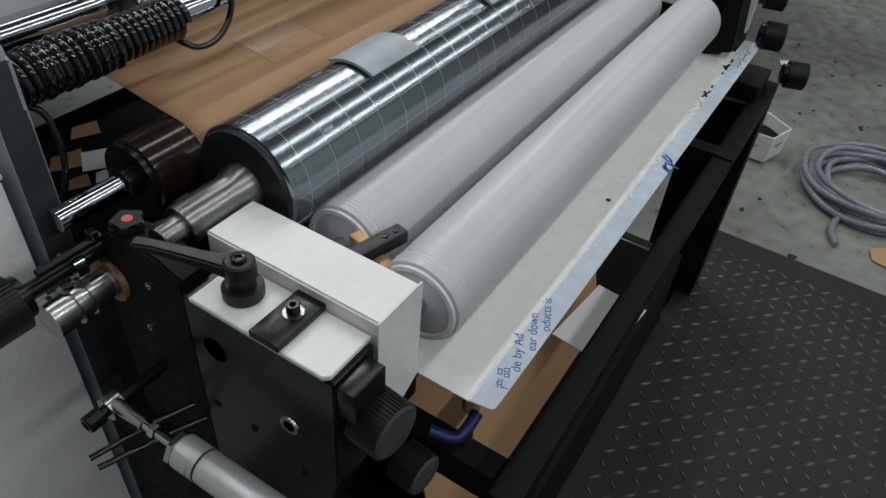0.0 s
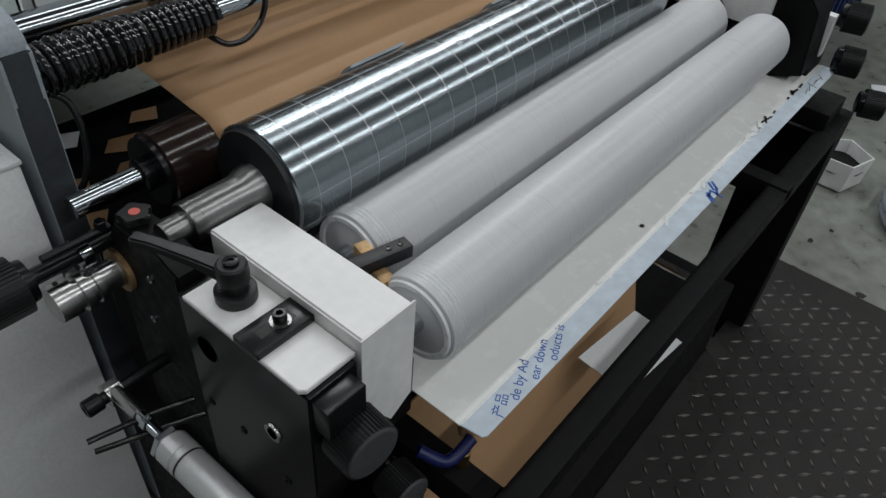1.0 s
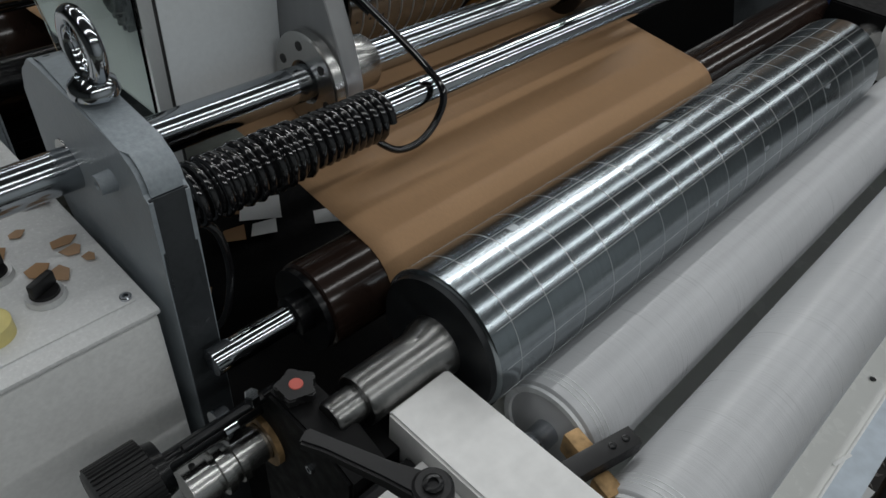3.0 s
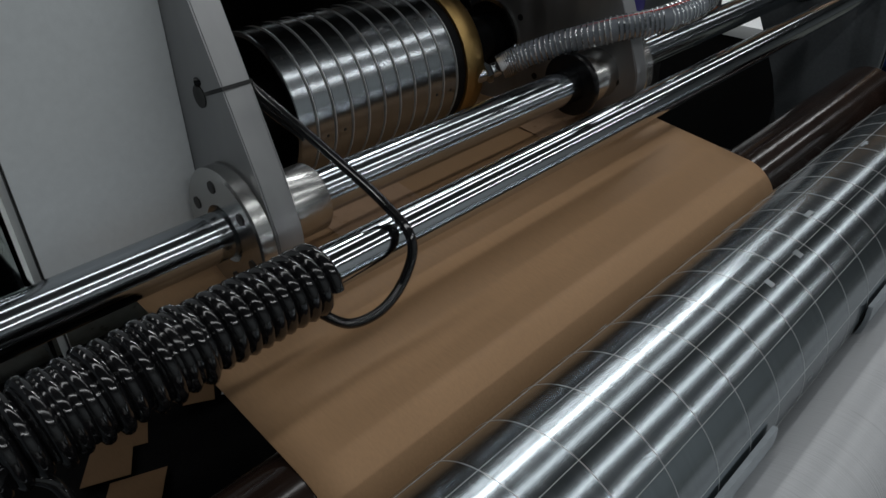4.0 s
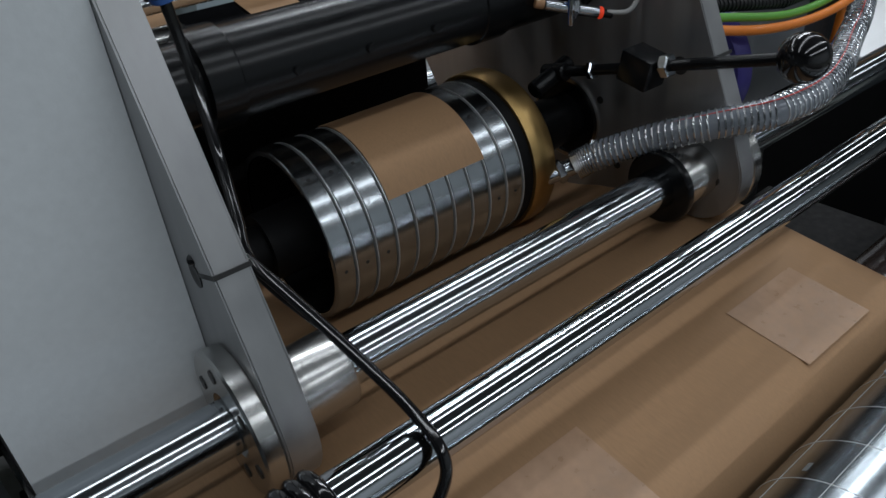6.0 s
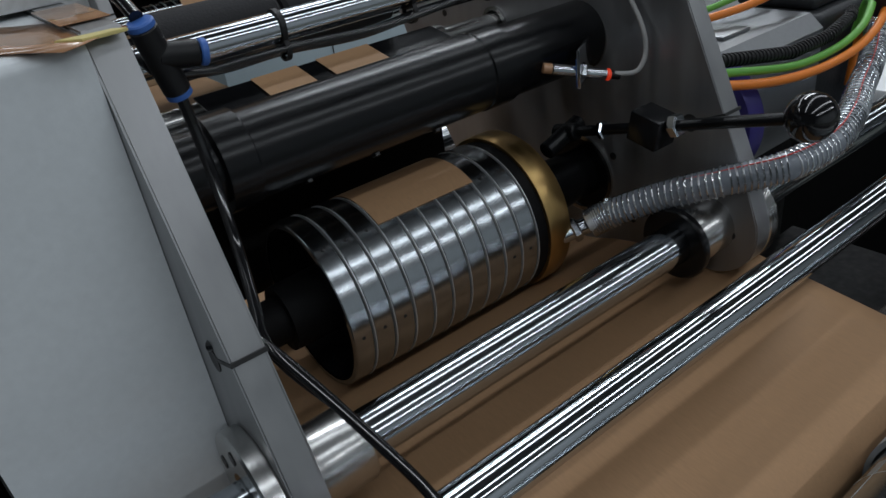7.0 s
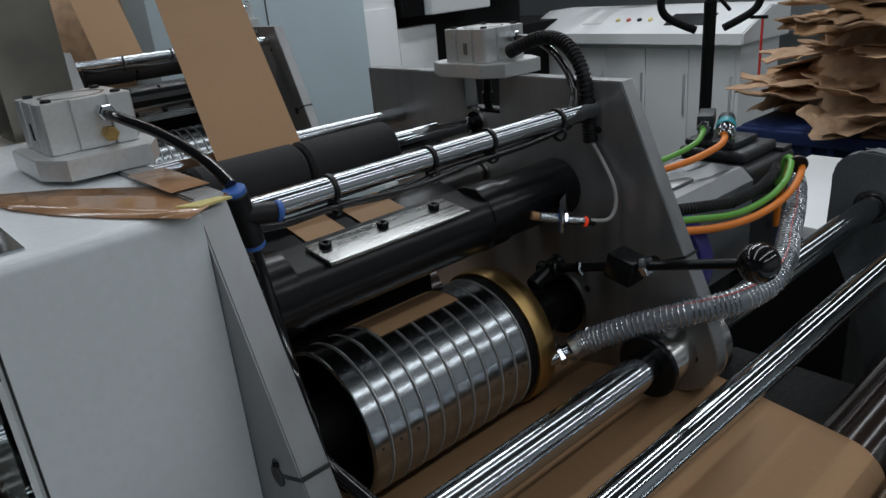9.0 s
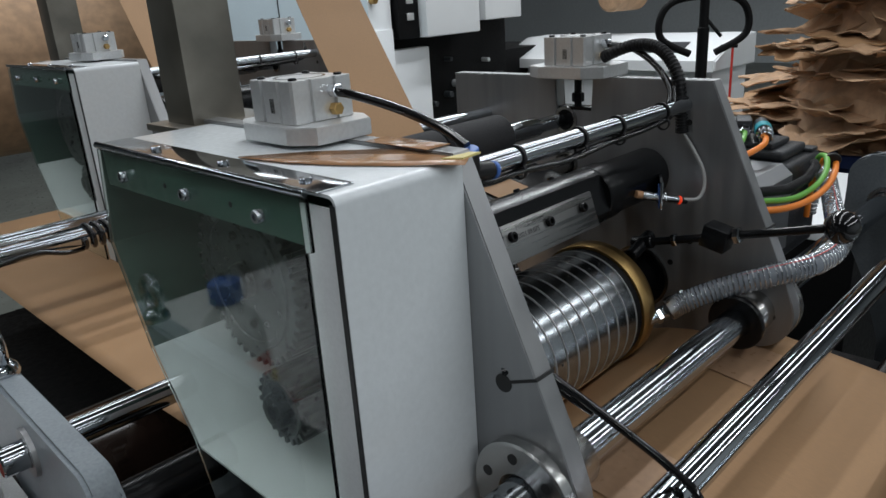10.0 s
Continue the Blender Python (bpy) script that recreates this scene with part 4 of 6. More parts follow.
# ---- glue tray ----
def glue_tray():
    t = thing("glue_tray", "white coated glue tray with half-peeled printed film", "tray")
    x0, x1 = 0.012, 1.292
    part("floor_sheet", extrude_yz([(0.24, 0.90), (0.20, 0.840), (-0.068, 0.8385), (-0.068, 0.8365), (0.20, 0.838), (0.243, 0.899)], x0, x1, 0), M_TRAY, t, smooth=False)
    part("crease", box(x0 + 0.001, x1 - 0.001, -0.0695, -0.0665, 0.8388, 0.8398, 0.0003), M_GREYBOX, t, "grey crease along the lip")
    lip = part("lip", extrude_xy([(x0, -0.0685), (x0 + 0.004, -0.096), (x0 + 0.009, -0.1), (x1 - 0.006, -0.1), (x1, -0.09), (x1, -0.0685)], 0.8375, 0.8395, 0.0004), M_FILM, t, "lip still covered by pale blue film")
    for i, (text, x) in enumerate((("\u4ea7\u54c1", 0.052), ("de by Ad", 0.085), ("ear down", 0.127), ("oducts is", 0.168))):
        m = Matrix.Translation((x, -0.0985, 0.8397)) @ Matrix.Rotation(radians(24), 4, "Z")
        lettering(text, 0.0178, m, M_BLUEINK, lip)
    rnd = random.Random(3)
    for k in range(7):
        m = Matrix.Translation((0.635 + k * 0.007, -0.088 + rnd.uniform(-0.012, 0.006), 0.8397)) @ Matrix.Rotation(rnd.uniform(0.2, 1.6), 4, "Z")
        part("blue_mark", moved(box(-0.011, 0.011, -0.0022, 0.0022, 0, 0.0003, 0), m), M_BLUEINK, lip, smooth=False)
    for k in range(22):
        x = rnd.uniform(0.2, 1.26)
        m = Matrix.Translation((x, -0.0675, 0.8402)) @ Matrix.Rotation(rnd.uniform(-0.5, 0.5), 4, "Z")
        part("torn_film", moved(box(-rnd.uniform(0.004, 0.02), rnd.uniform(0.004, 0.02), -0.0022, 0.0022, 0, 0.0004, 0), m), M_INK if x > 0.95 else M_GREYBOX, lip, smooth=False)
    for k in range(6):
        m = Matrix.Translation((1.14 + k * 0.018, -0.085, 0.8397)) @ Matrix.Rotation(rnd.uniform(-1.4, 1.4), 4, "Z")
        part("scribble", moved(box(-0.012, 0.012, -0.0008, 0.0008, 0, 0.0003, 0), m), M_INK, lip, smooth=False)
    d = part("glue_crumb", moved(lathe([(0, 0.003), (0.0015, 0.0042), (0.003, 0.002)], 7, "z"), Matrix.Translation((0.49, -0.047, 0.8387))), M_INK)
    tagged(d, "small dark crumb of dried glue on the tray", "crumb")


glue_tray()


# ---- under the tray, and the far end of the head ----
def lower_frame():
    t = thing("machine_stand", "black painted machine base under the coating head", "machine frame")
    # Beam's near half is added, standing in for shadow on the platform.
    part("front_beam", box(-0.02, 1.36, -0.165, -0.125, 0.69, 0.735, 0.003), M_BLACKPAINT, t)
    part("tray_beam", box(-0.07, 1.15, 0.10, 0.20, 0.70, 0.815, 0.003), M_BLACKPAINT, t)
    part("cross_beam", box(0.92, 0.96, -0.165, 0.10, 0.70, 0.74, 0.003), M_BLACKPAINT, t)
    part("cross_beam", box(0.02, 0.06, -0.165, 0.10, 0.64, 0.70, 0.003), M_BLACKPAINT, t)
    part("cross_rod", rod((0.60, -0.14, 0.70), (0.60, 0.10, 0.70), 0.008), M_CHROME, t)
    part("belly_panel", box(-0.02, 1.2, 0.22, 0.26, 0.05, 0.72, 0.003), M_BLACKPAINT, t)
    part("base_sill", box(-0.15, 1.14, -0.12, 0.45, 0.0, 0.30, 0.004), M_BLACKPAINT, t)
    part("base_web", box(-0.10, 1.30, 0.45, 1.3, 0.0, 0.55, 0.004), M_BLACKPAINT, t)
    part("leg", box(1.28, 1.36, -0.165, 0.0, 0.0, 0.69, 0.003), M_BLACKPAINT, t)
    w = thing("lower_paper_web", "brown kraft paper coming up under the tray", "paper web")
    part("sheet", moved(box(0.07, 0.76, -0.002, 0.002, -0.22, 0.22, 0.0005), pose(0, 0.012, 0.475, -14)), M_KRAFT, w, smooth=False)
    c = thing("white_card", "loose white card lying under the tray", "card")
    part("card", moved(box(0.47, 0.655, -0.055, 0.055, -0.001, 0.001, 0), pose(0, -0.02, 0.51, 0, 0, -6)), M_WHITE, c, smooth=False)
    v = thing("drain_valve", "brass drain valve with amber fitting and spring", "valve", at=(0.05, -0.055, 0))
    part("amber_fitting", lathe([(0.775, 0.012), (0.835, 0.016)], 20, "z"), M_TAPE, v, "amber plastic fitting")
    part("spring", helix((0, 0, 0.725), (0, 0, 0.775), 0.011, 0.0022, 5), M_CHROME, v)
    part("spout", rod((0, 0, 0.70), (0, 0, 0.73), 0.009), M_BRASS, v)
    part("blue_handle", pipe([(-0.07, 0.02, 0.79), (-0.05, -0.01, 0.775), (-0.01, -0.015, 0.785)], 0.008), M_DARKBLUE, v, "dark blue plastic handle")

    f = thing("far_bearing_frame", "black steel bearing frame at the far end of the rolls", "machine frame")
    part("plate", extrude_yz([(-0.045, 0.99), (-0.06, 0.86), (0.10, 0.80), (0.14, 0.30), (0.36, 0.30), (0.36, 1.04), (0.0, 1.04)], 1.15, 1.25, 0.003), M_BLACKPAINT, f)
    part("bearing_cap", rod((1.10, 0.019, 0.928), (1.15, 0.019, 0.928), 0.034), M_BLACKSTEEL, f)
    part("bearing_cap", rod((1.11, 0.163, 0.933), (1.15, 0.163, 0.933), 0.034), M_BLACKSTEEL, f)
    part("edge_arm", box(1.21, 1.30, -0.06, 0.02, 0.80, 0.87, 0.004), M_BLACKPAINT, f)
    part("edge_arm", box(1.21, 1.33, -0.14, -0.05, 0.73, 0.775, 0.004), M_BLACKPAINT, f)
    part("hanging_bolt", rod((0.985, -0.13, 0.64), (0.985, -0.13, 0.69), 0.010), M_BLACKSTEEL, f)
    g = thing("white_guard_block", "white painted guard block over the far roll bearings", "guard")
    part("block", box(1.14, 1.22, 0.04, 0.25, 0.93, 1.035, 0.003), M_BLOCK, g)
    part("side_block", box(1.2505, 1.275, -0.062, -0.02, 0.87, 0.96, 0.003), M_BLOCK, g)


lower_frame()
grip_knob((1.30, -0.14, 0.865), (0.25, -1, 0), 0.032, 0.045)
grip_knob((1.30, -0.115, 0.955), (0.25, -1, 0), 0.032, 0.045)
grip_knob((1.35, -0.215, 0.772), (0.35, -1, 0), 0.032, 0.045)


# ---- near bracket with its control box ----
BRACKET = [(0.432, 0.30), (0.432, 1.165)] + arc(0.462, 1.165, 0.032, 178, 92, 6) + [(0.60, 1.215)] + arc(0.62, 1.165, 0.042, 88, 0, 6) + [(0.665, 1.05), (0.60, 0.93), (0.56, 0.80), (0.56, 0.30)]


def bracket(x0, x1):
    t = thing("cast_bracket", "blue-grey painted bracket that holds the chrome bars, with eye bolt", "bracket", "brackets of the bars")
    part("bracket_plate", extrude_yz(BRACKET, x0, x1, 0.004), M_GREY, t)
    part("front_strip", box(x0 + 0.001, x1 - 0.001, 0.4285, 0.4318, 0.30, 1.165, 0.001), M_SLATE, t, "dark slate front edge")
    part("bar_bore", lathe([(x0 - 0.001, 0.001), (x0 - 0.001, 0.0235), (x0 + 0.002, 0.0245)], 36, at=(0, SHAFT[0] + 0.01, SHAFT[1])), M_TURNED, t)
    part("set_screw", lathe([(x0 - 0.012, 0.003), (x0 - 0.014, 0.004), (x0 - 0.014, 0.009), (x0, 0.010)], 24, at=(0, 0.492, 1.152)), M_GREY, t)
    part("top_hole", screw(((x0 + x1) / 2, 0.63, 1.2045), (0, 0.4, 1), 0.004, 0.001, False), M_INK, t)
    e = part("eye_bolt", lathe([(1.211, 0.020), (1.214, 0.021), (1.222, 0.019), (1.228, 0.012)], 28, "z", at=((x0 + x1) / 2, 0.53, 0)), M_CHROME, t, "galvanised eye bolt")
    path = [Vector(((x0 + x1) / 2 + 0.0 , 0.53 + 0.026 * math.sin(2 * math.pi * k / 32), 1.252 - 0.026 * math.cos(2 * math.pi * k / 32))) for k in range(33)]
    part("eye_ring", sweep(path, 0.0075, 12), M_CHROME, e)
    return t


T_BRACKET = bracket(-0.162, -0.126)


def control_box():
    t = thing("control_box", "grey-white control box with a textured white top plate", "control box")
    part("body", box(-0.72, -0.172, 0.442, 1.02, 0.18, 1.036, 0.006), M_GREYBOX, t)
    part("top_plate", box(-0.72, -0.170, 0.440, 1.02, 1.0365, 1.043, 0.003), M_WHITE_GLOSS, t)
    part("inset_plate", box(-0.60, -0.182, 0.462, 0.78, 1.0432, 1.0452, 0.001), M_WHITE_GLOSS, t)
    part("corner_screw", screw((-0.187, 0.47, 1.045), (0, 0, 1), 0.0055, 0.003), M_CHROME, t)
    for x, y in ((-0.238, 0.515), (-0.262, 0.57)):
        k = part("selector_switch", lathe([(1.045, 0.0165), (1.0465, 0.0175), (1.052, 0.0165), (1.052, 0.013)], 36, "z", at=(x, y, 0)), M_ALU, t, "selector switch with a black handle")
        part("switch_dial", lathe([(1.0522, 0.0130), (1.055, 0.0125), (1.055, 0.001)], 32, "z", at=(x, y, 0)), M_PLASTIC, k)
        part("switch_handle", moved(box(-0.013, 0.013, -0.0035, 0.0035, 0.0, 0.014, 0.002), Matrix.Translation((x, y, 1.055)) @ Matrix.Rotation(radians(25), 4, "Z")), M_PLASTIC, k)
    y_ = part("emergency_collar", lathe([(1.045, 0.019), (1.06, 0.019), (1.062, 0.016)], 32, "z", at=(-0.29, 0.50, 0)), M_TAPE_Y, t, "yellow switch collar")
    rnd = random.Random(8)
    for k in range(11):
        x, y = rnd.uniform(-0.27, -0.185), rnd.uniform(0.53, 0.70)
        s = rnd.uniform(0.008, 0.02)
        pts = [(s * rnd.uniform(0.6, 1.2) * math.cos(a), s * rnd.uniform(0.6, 1.2) * math.sin(a)) for a in (0.2, 1.2, 2.6, 3.6, 5.0)]
        ob = part("paper_scrap", moved(extrude_xy(pts, 0, 0.0006, 0), Matrix.Translation((x, y, 1.0462 + 0.001 * k * 0.2)) @ Matrix.Rotation(rnd.uniform(-0.12, 0.12), 4, "X")), M_KRAFT_DARK if k % 3 else M_KRAFT, smooth=False)
        tagged(ob, "torn scrap of brown kraft paper on the control box", "paper scrap", "paper scraps on the control box")
    return t


T_CONTROL = control_box()


def coil():
    t = thing("coiled_hose", "glossy black spiral hose wound round the guide bar", "hose")
    y, z = RODA[0], RODA[1]
    part("winding", helix((-0.115, y, z - 0.004), (0.120, y, z - 0.003), 0.0234, 0.0054, 23, wobble=0.0005, seed=4), M_GLOSSBLACK, t)
    part("winding", helix((-0.118, y, z - 0.005), (0.02, y, z - 0.004), 0.0275, 0.0048, 11.5, wobble=0.0015, seed=9), M_GLOSSBLACK, t)
    part("loose_end", pipe([(0.114, 0.477, 1.089), (0.130, 0.457, 1.078), (0.156, 0.447, 1.083), (0.181, 0.446, 1.103), (0.192, 0.450, 1.132), (0.189, 0.482, 1.156), (0.171, 0.540, 1.196), (0.155, 0.582, 1.226), (0.147, 0.592, 1.238), (0.135, 0.60, 1.240), (0.122, 0.618, 1.235)], 0.0042, 12, 8), M_GLOSSBLACK, t)
    part("hanging_loop", pipe([(-0.105, y, z - 0.035), (-0.09, 0.47, 1.07), (-0.088, 0.46, 1.03), (-0.10, 0.455, 0.985), (-0.115, 0.46, 0.96), (-0.13, 0.48, 0.95)], 0.0042, 12, 6), M_GLOSSBLACK, t)


coil()


# ---- hoses, sensor and fittings on the patch unit ----
def unit_fittings():
    t = thing("air_tee", "black push-in tee fitting with blue release rings", "fitting", "air fittings")
    part("body", rod((0.162, 0.683, 1.432), (0.174, 0.692, 1.385), 0.0095), M_PLASTIC, t)
    part("branch", rod((0.166, 0.686, 1.412), (0.193, 0.683, 1.408), 0.009), M_PLASTIC, t)
    for a, b in (((0.1610, 0.6822, 1.436), (0.1622, 0.683, 1.431)), ((0.1738, 0.692, 1.386), (0.1750, 0.6928, 1.381)), ((0.193, 0.683, 1.408), (0.198, 0.6825, 1.4072))):
        part("release_ring", rod(a, b, 0.0092), M_BLUEFIT, t)
    h = thing("air_hose", "glossy black air hose from the air cylinder to the tee", "hose", "air hoses")
    part("hose", pipe([(0.130, 0.835, 1.487), (0.134, 0.815, 1.484), (0.148, 0.77, 1.472), (0.158, 0.72, 1.455), (0.161, 0.685, 1.438)], 0.0048), M_GLOSSBLACK, h)
    d = thing("air_hose", "black air hose hanging down inside the near plate", "hose", "air hoses")
    part("hose", pipe([(0.175, 0.693, 1.382), (0.178, 0.69, 1.34), (0.172, 0.66, 1.28), (0.160, 0.62, 1.25), (0.152, 0.597, 1.235), (0.158, 0.58, 1.215), (0.172, 0.55, 1.193)], 0.0042), M_GLOSSBLACK, d)
    f = thing("corrugated_hose", "black corrugated cable conduit bent over the far plate", "conduit")
    part("conduit", pipe([(0.66, 0.85, 1.47), (0.66, 0.80, 1.487), (0.655, 0.755, 1.483), (0.648, 0.722, 1.45), (0.645, 0.712, 1.40), (0.644, 0.708, 1.365)], 0.0075), M_PLASTIC, f)
    bend = [Vector(p) for p in ((0.66, 0.85, 1.47), (0.66, 0.80, 1.487), (0.655, 0.755, 1.483), (0.648, 0.722, 1.45), (0.645, 0.712, 1.40), (0.644, 0.708, 1.365))]
    for i, (p, q) in enumerate(zip(bend, bend[1:])):
        before, after = bend[max(i - 1, 0)], bend[min(i + 2, 5)]
        for j in range(9):
            u = j / 9
            c0 = 0.5 * (2 * p + (q - before) * u + (2 * before - 5 * p + 4 * q - after) * u * u + (3 * p - before - 3 * q + after) * u ** 3)
            d0 = 0.5 * ((q - before) + 2 * (2 * before - 5 * p + 4 * q - after) * u + 3 * (3 * p - before - 3 * q + after) * u * u)
            d0.normalize()
            part("rib", rod(c0 - d0 * 0.0013, c0 + d0 * 0.0013, 0.0092, 16), M_PLASTIC, f)
    part("air_hose", pipe([(0.675, 0.853, 1.487), (0.67, 0.81, 1.483), (0.655, 0.76, 1.46), (0.635, 0.725, 1.43), (0.61, 0.712, 1.41)], 0.0048), M_GLOSSBLACK, f)
    part("cable_tie", lathe([(-0.002, 0.012), (-0.002, 0.0145), (0.002, 0.0145), (0.002, 0.012)], 20, "z", at=(0.642, 0.715, 1.415), close=False), M_PLASTIC, f)
    part("sensor_lead", pipe([(0.644, 0.708, 1.368), (0.643, 0.69, 1.345), (0.642, 0.672, 1.315), (0.64, 0.668, 1.29), (0.63, 0.672, 1.275), (0.612, 0.685, 1.276)], 0.0025), M_GREYCABLE, f)
    s = thing("proximity_sensor", "chrome threaded proximity sensor on a zinc bracket, red lens", "sensor")
    part("barrel", rod((0.556, 0.72, 1.291), (0.606, 0.69, 1.276), 0.006), M_CHROME, s)
    part("tip", rod((0.548, 0.725, 1.2935), (0.556, 0.72, 1.291), 0.0055), M_TAPE, s)
    part("nut", rod((0.580, 0.7056, 1.2838), (0.586, 0.702, 1.282), 0.0105, 6), M_CHROME, s)
    part("cable_gland", rod((0.606, 0.69, 1.276), (0.618, 0.683, 1.2725), 0.0045), M_PLASTIC, s)
    part("signal_light", rod((0.604, 0.690, 1.2765), (0.608, 0.688, 1.2755), 0.0063), M_LED, s, "red lens ring")
    br = part("bracket_plate", moved(box(-0.002, 0.002, -0.002, 0.07, -0.018, 0.022, 0.001), Matrix.Translation((0.575, 0.70, 1.286)) @ Matrix.Rotation(radians(-58), 4, "Z")), M_CHROME, s, "bent zinc bracket with blue film")
    part("film", moved(box(-0.0032, -0.0022, 0.0, 0.03, -0.017, 0.012, 0.0002), Matrix.Translation((0.575, 0.70, 1.286)) @ Matrix.Rotation(radians(-58), 4, "Z")), M_BLUEFIT, br)
    # pressure lever with ball grip
    v = thing("pressure_lever", "black pressure lever with a ball grip and steel nuts", "lever")
    a, b = Vector((0.590, 0.735, 1.207)), Vector((0.612, 0.474, 1.271))
    d = (b - a)
    part("fork_end", rod(a - d * 0.06, a + d * 0.06, 0.010), M_BLACKSTEEL, v)
    part("cross_pin", rod(a + Vector((-0.035, 0.0, -0.012)), a + Vector((0.02, 0, 0.006)), 0.010), M_BLACKSTEEL, v)
    part("threaded_rod", rod(a, a + d * 0.5, 0.0058), M_BLACKSTEEL, v)
    part("lock_nut", rod(a + d * 0.17, a + d * 0.20, 0.010, 6), M_CHROME, v)
    part("joint_block", moved(box(-0.016, 0.016, -0.018, 0.018, -0.016, 0.016, 0.002), Matrix.Translation(a + d * 0.42) @ Matrix.Rotation(radians(12), 4, "X")), M_BLACKSTEEL, v)
    part("lock_nut", rod(a + d * 0.50, a + d * 0.54, 0.012, 6), M_CHROME, v)
    part("handle_rod", rod(a + d * 0.5, a + d * 0.95, 0.0058), M_BLACKSTEEL, v)
    ball = bmesh.new()
    bmesh.ops.create_uvsphere(ball, u_segments=28, v_segments=18, radius=0.0215)
    part("ball_grip", moved(ball, Matrix.Translation(b)), M_GLOSSBLACK, v, "glossy black ball grip")
    # clear ribbed suction hose with a clamp
    c = thing("suction_hose", "clear ribbed suction hose with a steel clamp and red stripe", "hose")
    pts = [(0.552, 0.670, 1.127), (0.570, 0.655, 1.138), (0.600, 0.612, 1.160), (0.632, 0.560, 1.180), (0.672, 0.522, 1.191), (0.73, 0.510, 1.198), (0.80, 0.525, 1.201), (0.90, 0.563, 1.195), (1.02, 0.606, 1.192), (1.10, 0.64, 1.205), (1.14, 0.668, 1.20), (1.155, 0.685, 1.12)]
    part("tube", pipe(pts, 0.0150, 20, 8), M_CLEARHOSE, c)
    # wire helix that follows the hose
    P = [Vector(p) for p in pts]
    path = []
    n = 105 * 12
    for i in range(n + 1):
        s_ = i / n * (len(P) - 1)
        k = min(int(s_), len(P) - 2)
        u = s_ - k
        p0, p1, p2, p3 = P[max(k - 1, 0)], P[k], P[k + 1], P[min(k + 2, len(P) - 1)]
        q = 0.5 * ((2 * p1) + (p2 - p0) * u + (2 * p0 - 5 * p1 + 4 * p2 - p3) * u * u + (3 * p1 - p0 - 3 * p2 + p3) * u ** 3)
        dr = (p2 - p1).normalized()
        side = dr.cross(Vector((0, 0, 1))).normalized()
        upv = side.cross(dr)
        ang = 2 * math.pi * i / 12
        path.append(q + 0.0154 * (math.cos(ang) * side + math.sin(ang) * upv))
    part("wire_rib", sweep(path, 0.0011, 6), M_WIRE, c)
    part("red_stripe", pipe([Vector(p) + Vector((-0.003, -0.004, 0.0149)) for p in pts[1:-1]], 0.0007, 6, 6), M_REDPLASTIC, c)
    part("clamp_band", rod((0.560, 0.672, 1.126), (0.571, 0.668, 1.129), 0.0168), M_CHROME, c)
    part("clamp_screw", rod((0.558, 0.658, 1.136), (0.572, 0.662, 1.152), 0.0048), M_CHROME, c)
    part("nozzle", rod((0.525, 0.69, 1.115), (0.556, 0.674, 1.124), 0.0095), M_CHROME, c)
    part("nozzle_nut", rod((0.538, 0.684, 1.118), (0.546, 0.68, 1.121), 0.0135, 6), M_CHROME, c)
    # packing tape on the gear box lid
    p = thing("packing_tape", "strip of brown packing tape wrinkled over the gear box corner", "tape")
    bm = bmesh.new()
    rnd = random.Random(2)
    strip_pts = [(0.02, 0.86), (0.05, 0.80), (0.075, 0.755), (0.10, 0.71), (0.118, 0.675), (0.128, 0.652)]
    rows = []
    for i, (x, y) in enumerate(strip_pts):
        w = (0.006, 0.028, 0.036, 0.038, 0.036, 0.028)[i]
        rows.append([bm.verts.new((x + k * w * 0.8, y + k * w * 0.55, 1.4366 + 0.0016 * rnd.random())) for k in (-1, -0.4, 0.2, 1)])
    for a_, b_ in zip(rows, rows[1:]):
        for k in range(3):
            bm.faces.new((a_[k], a_[k + 1], b_[k + 1], b_[k]))
    tape = part("tape", bm, M_TAPE, p)
    tape.modifiers.new("thickness", "SOLIDIFY").thickness = 0.0004
    part("tape_fold", extrude_xy([(0.108, 0.668), (0.120, 0.652), (0.147, 0.655), (0.140, 0.664)], 1.4363, 1.4385, 0.0004), M_TAPE_Y, p, "yellowed folded tape end")
    q = thing("packing_tape", "brown tape over the top edge of the near plate", "tape")
    part("tape", moved(box(0.118, 0.149, -0.045, 0.045, 0, 0.0006, 0.0002), Matrix.Translation((0, 0.74, 1.4412))), M_TAPE, q)


unit_fittings()


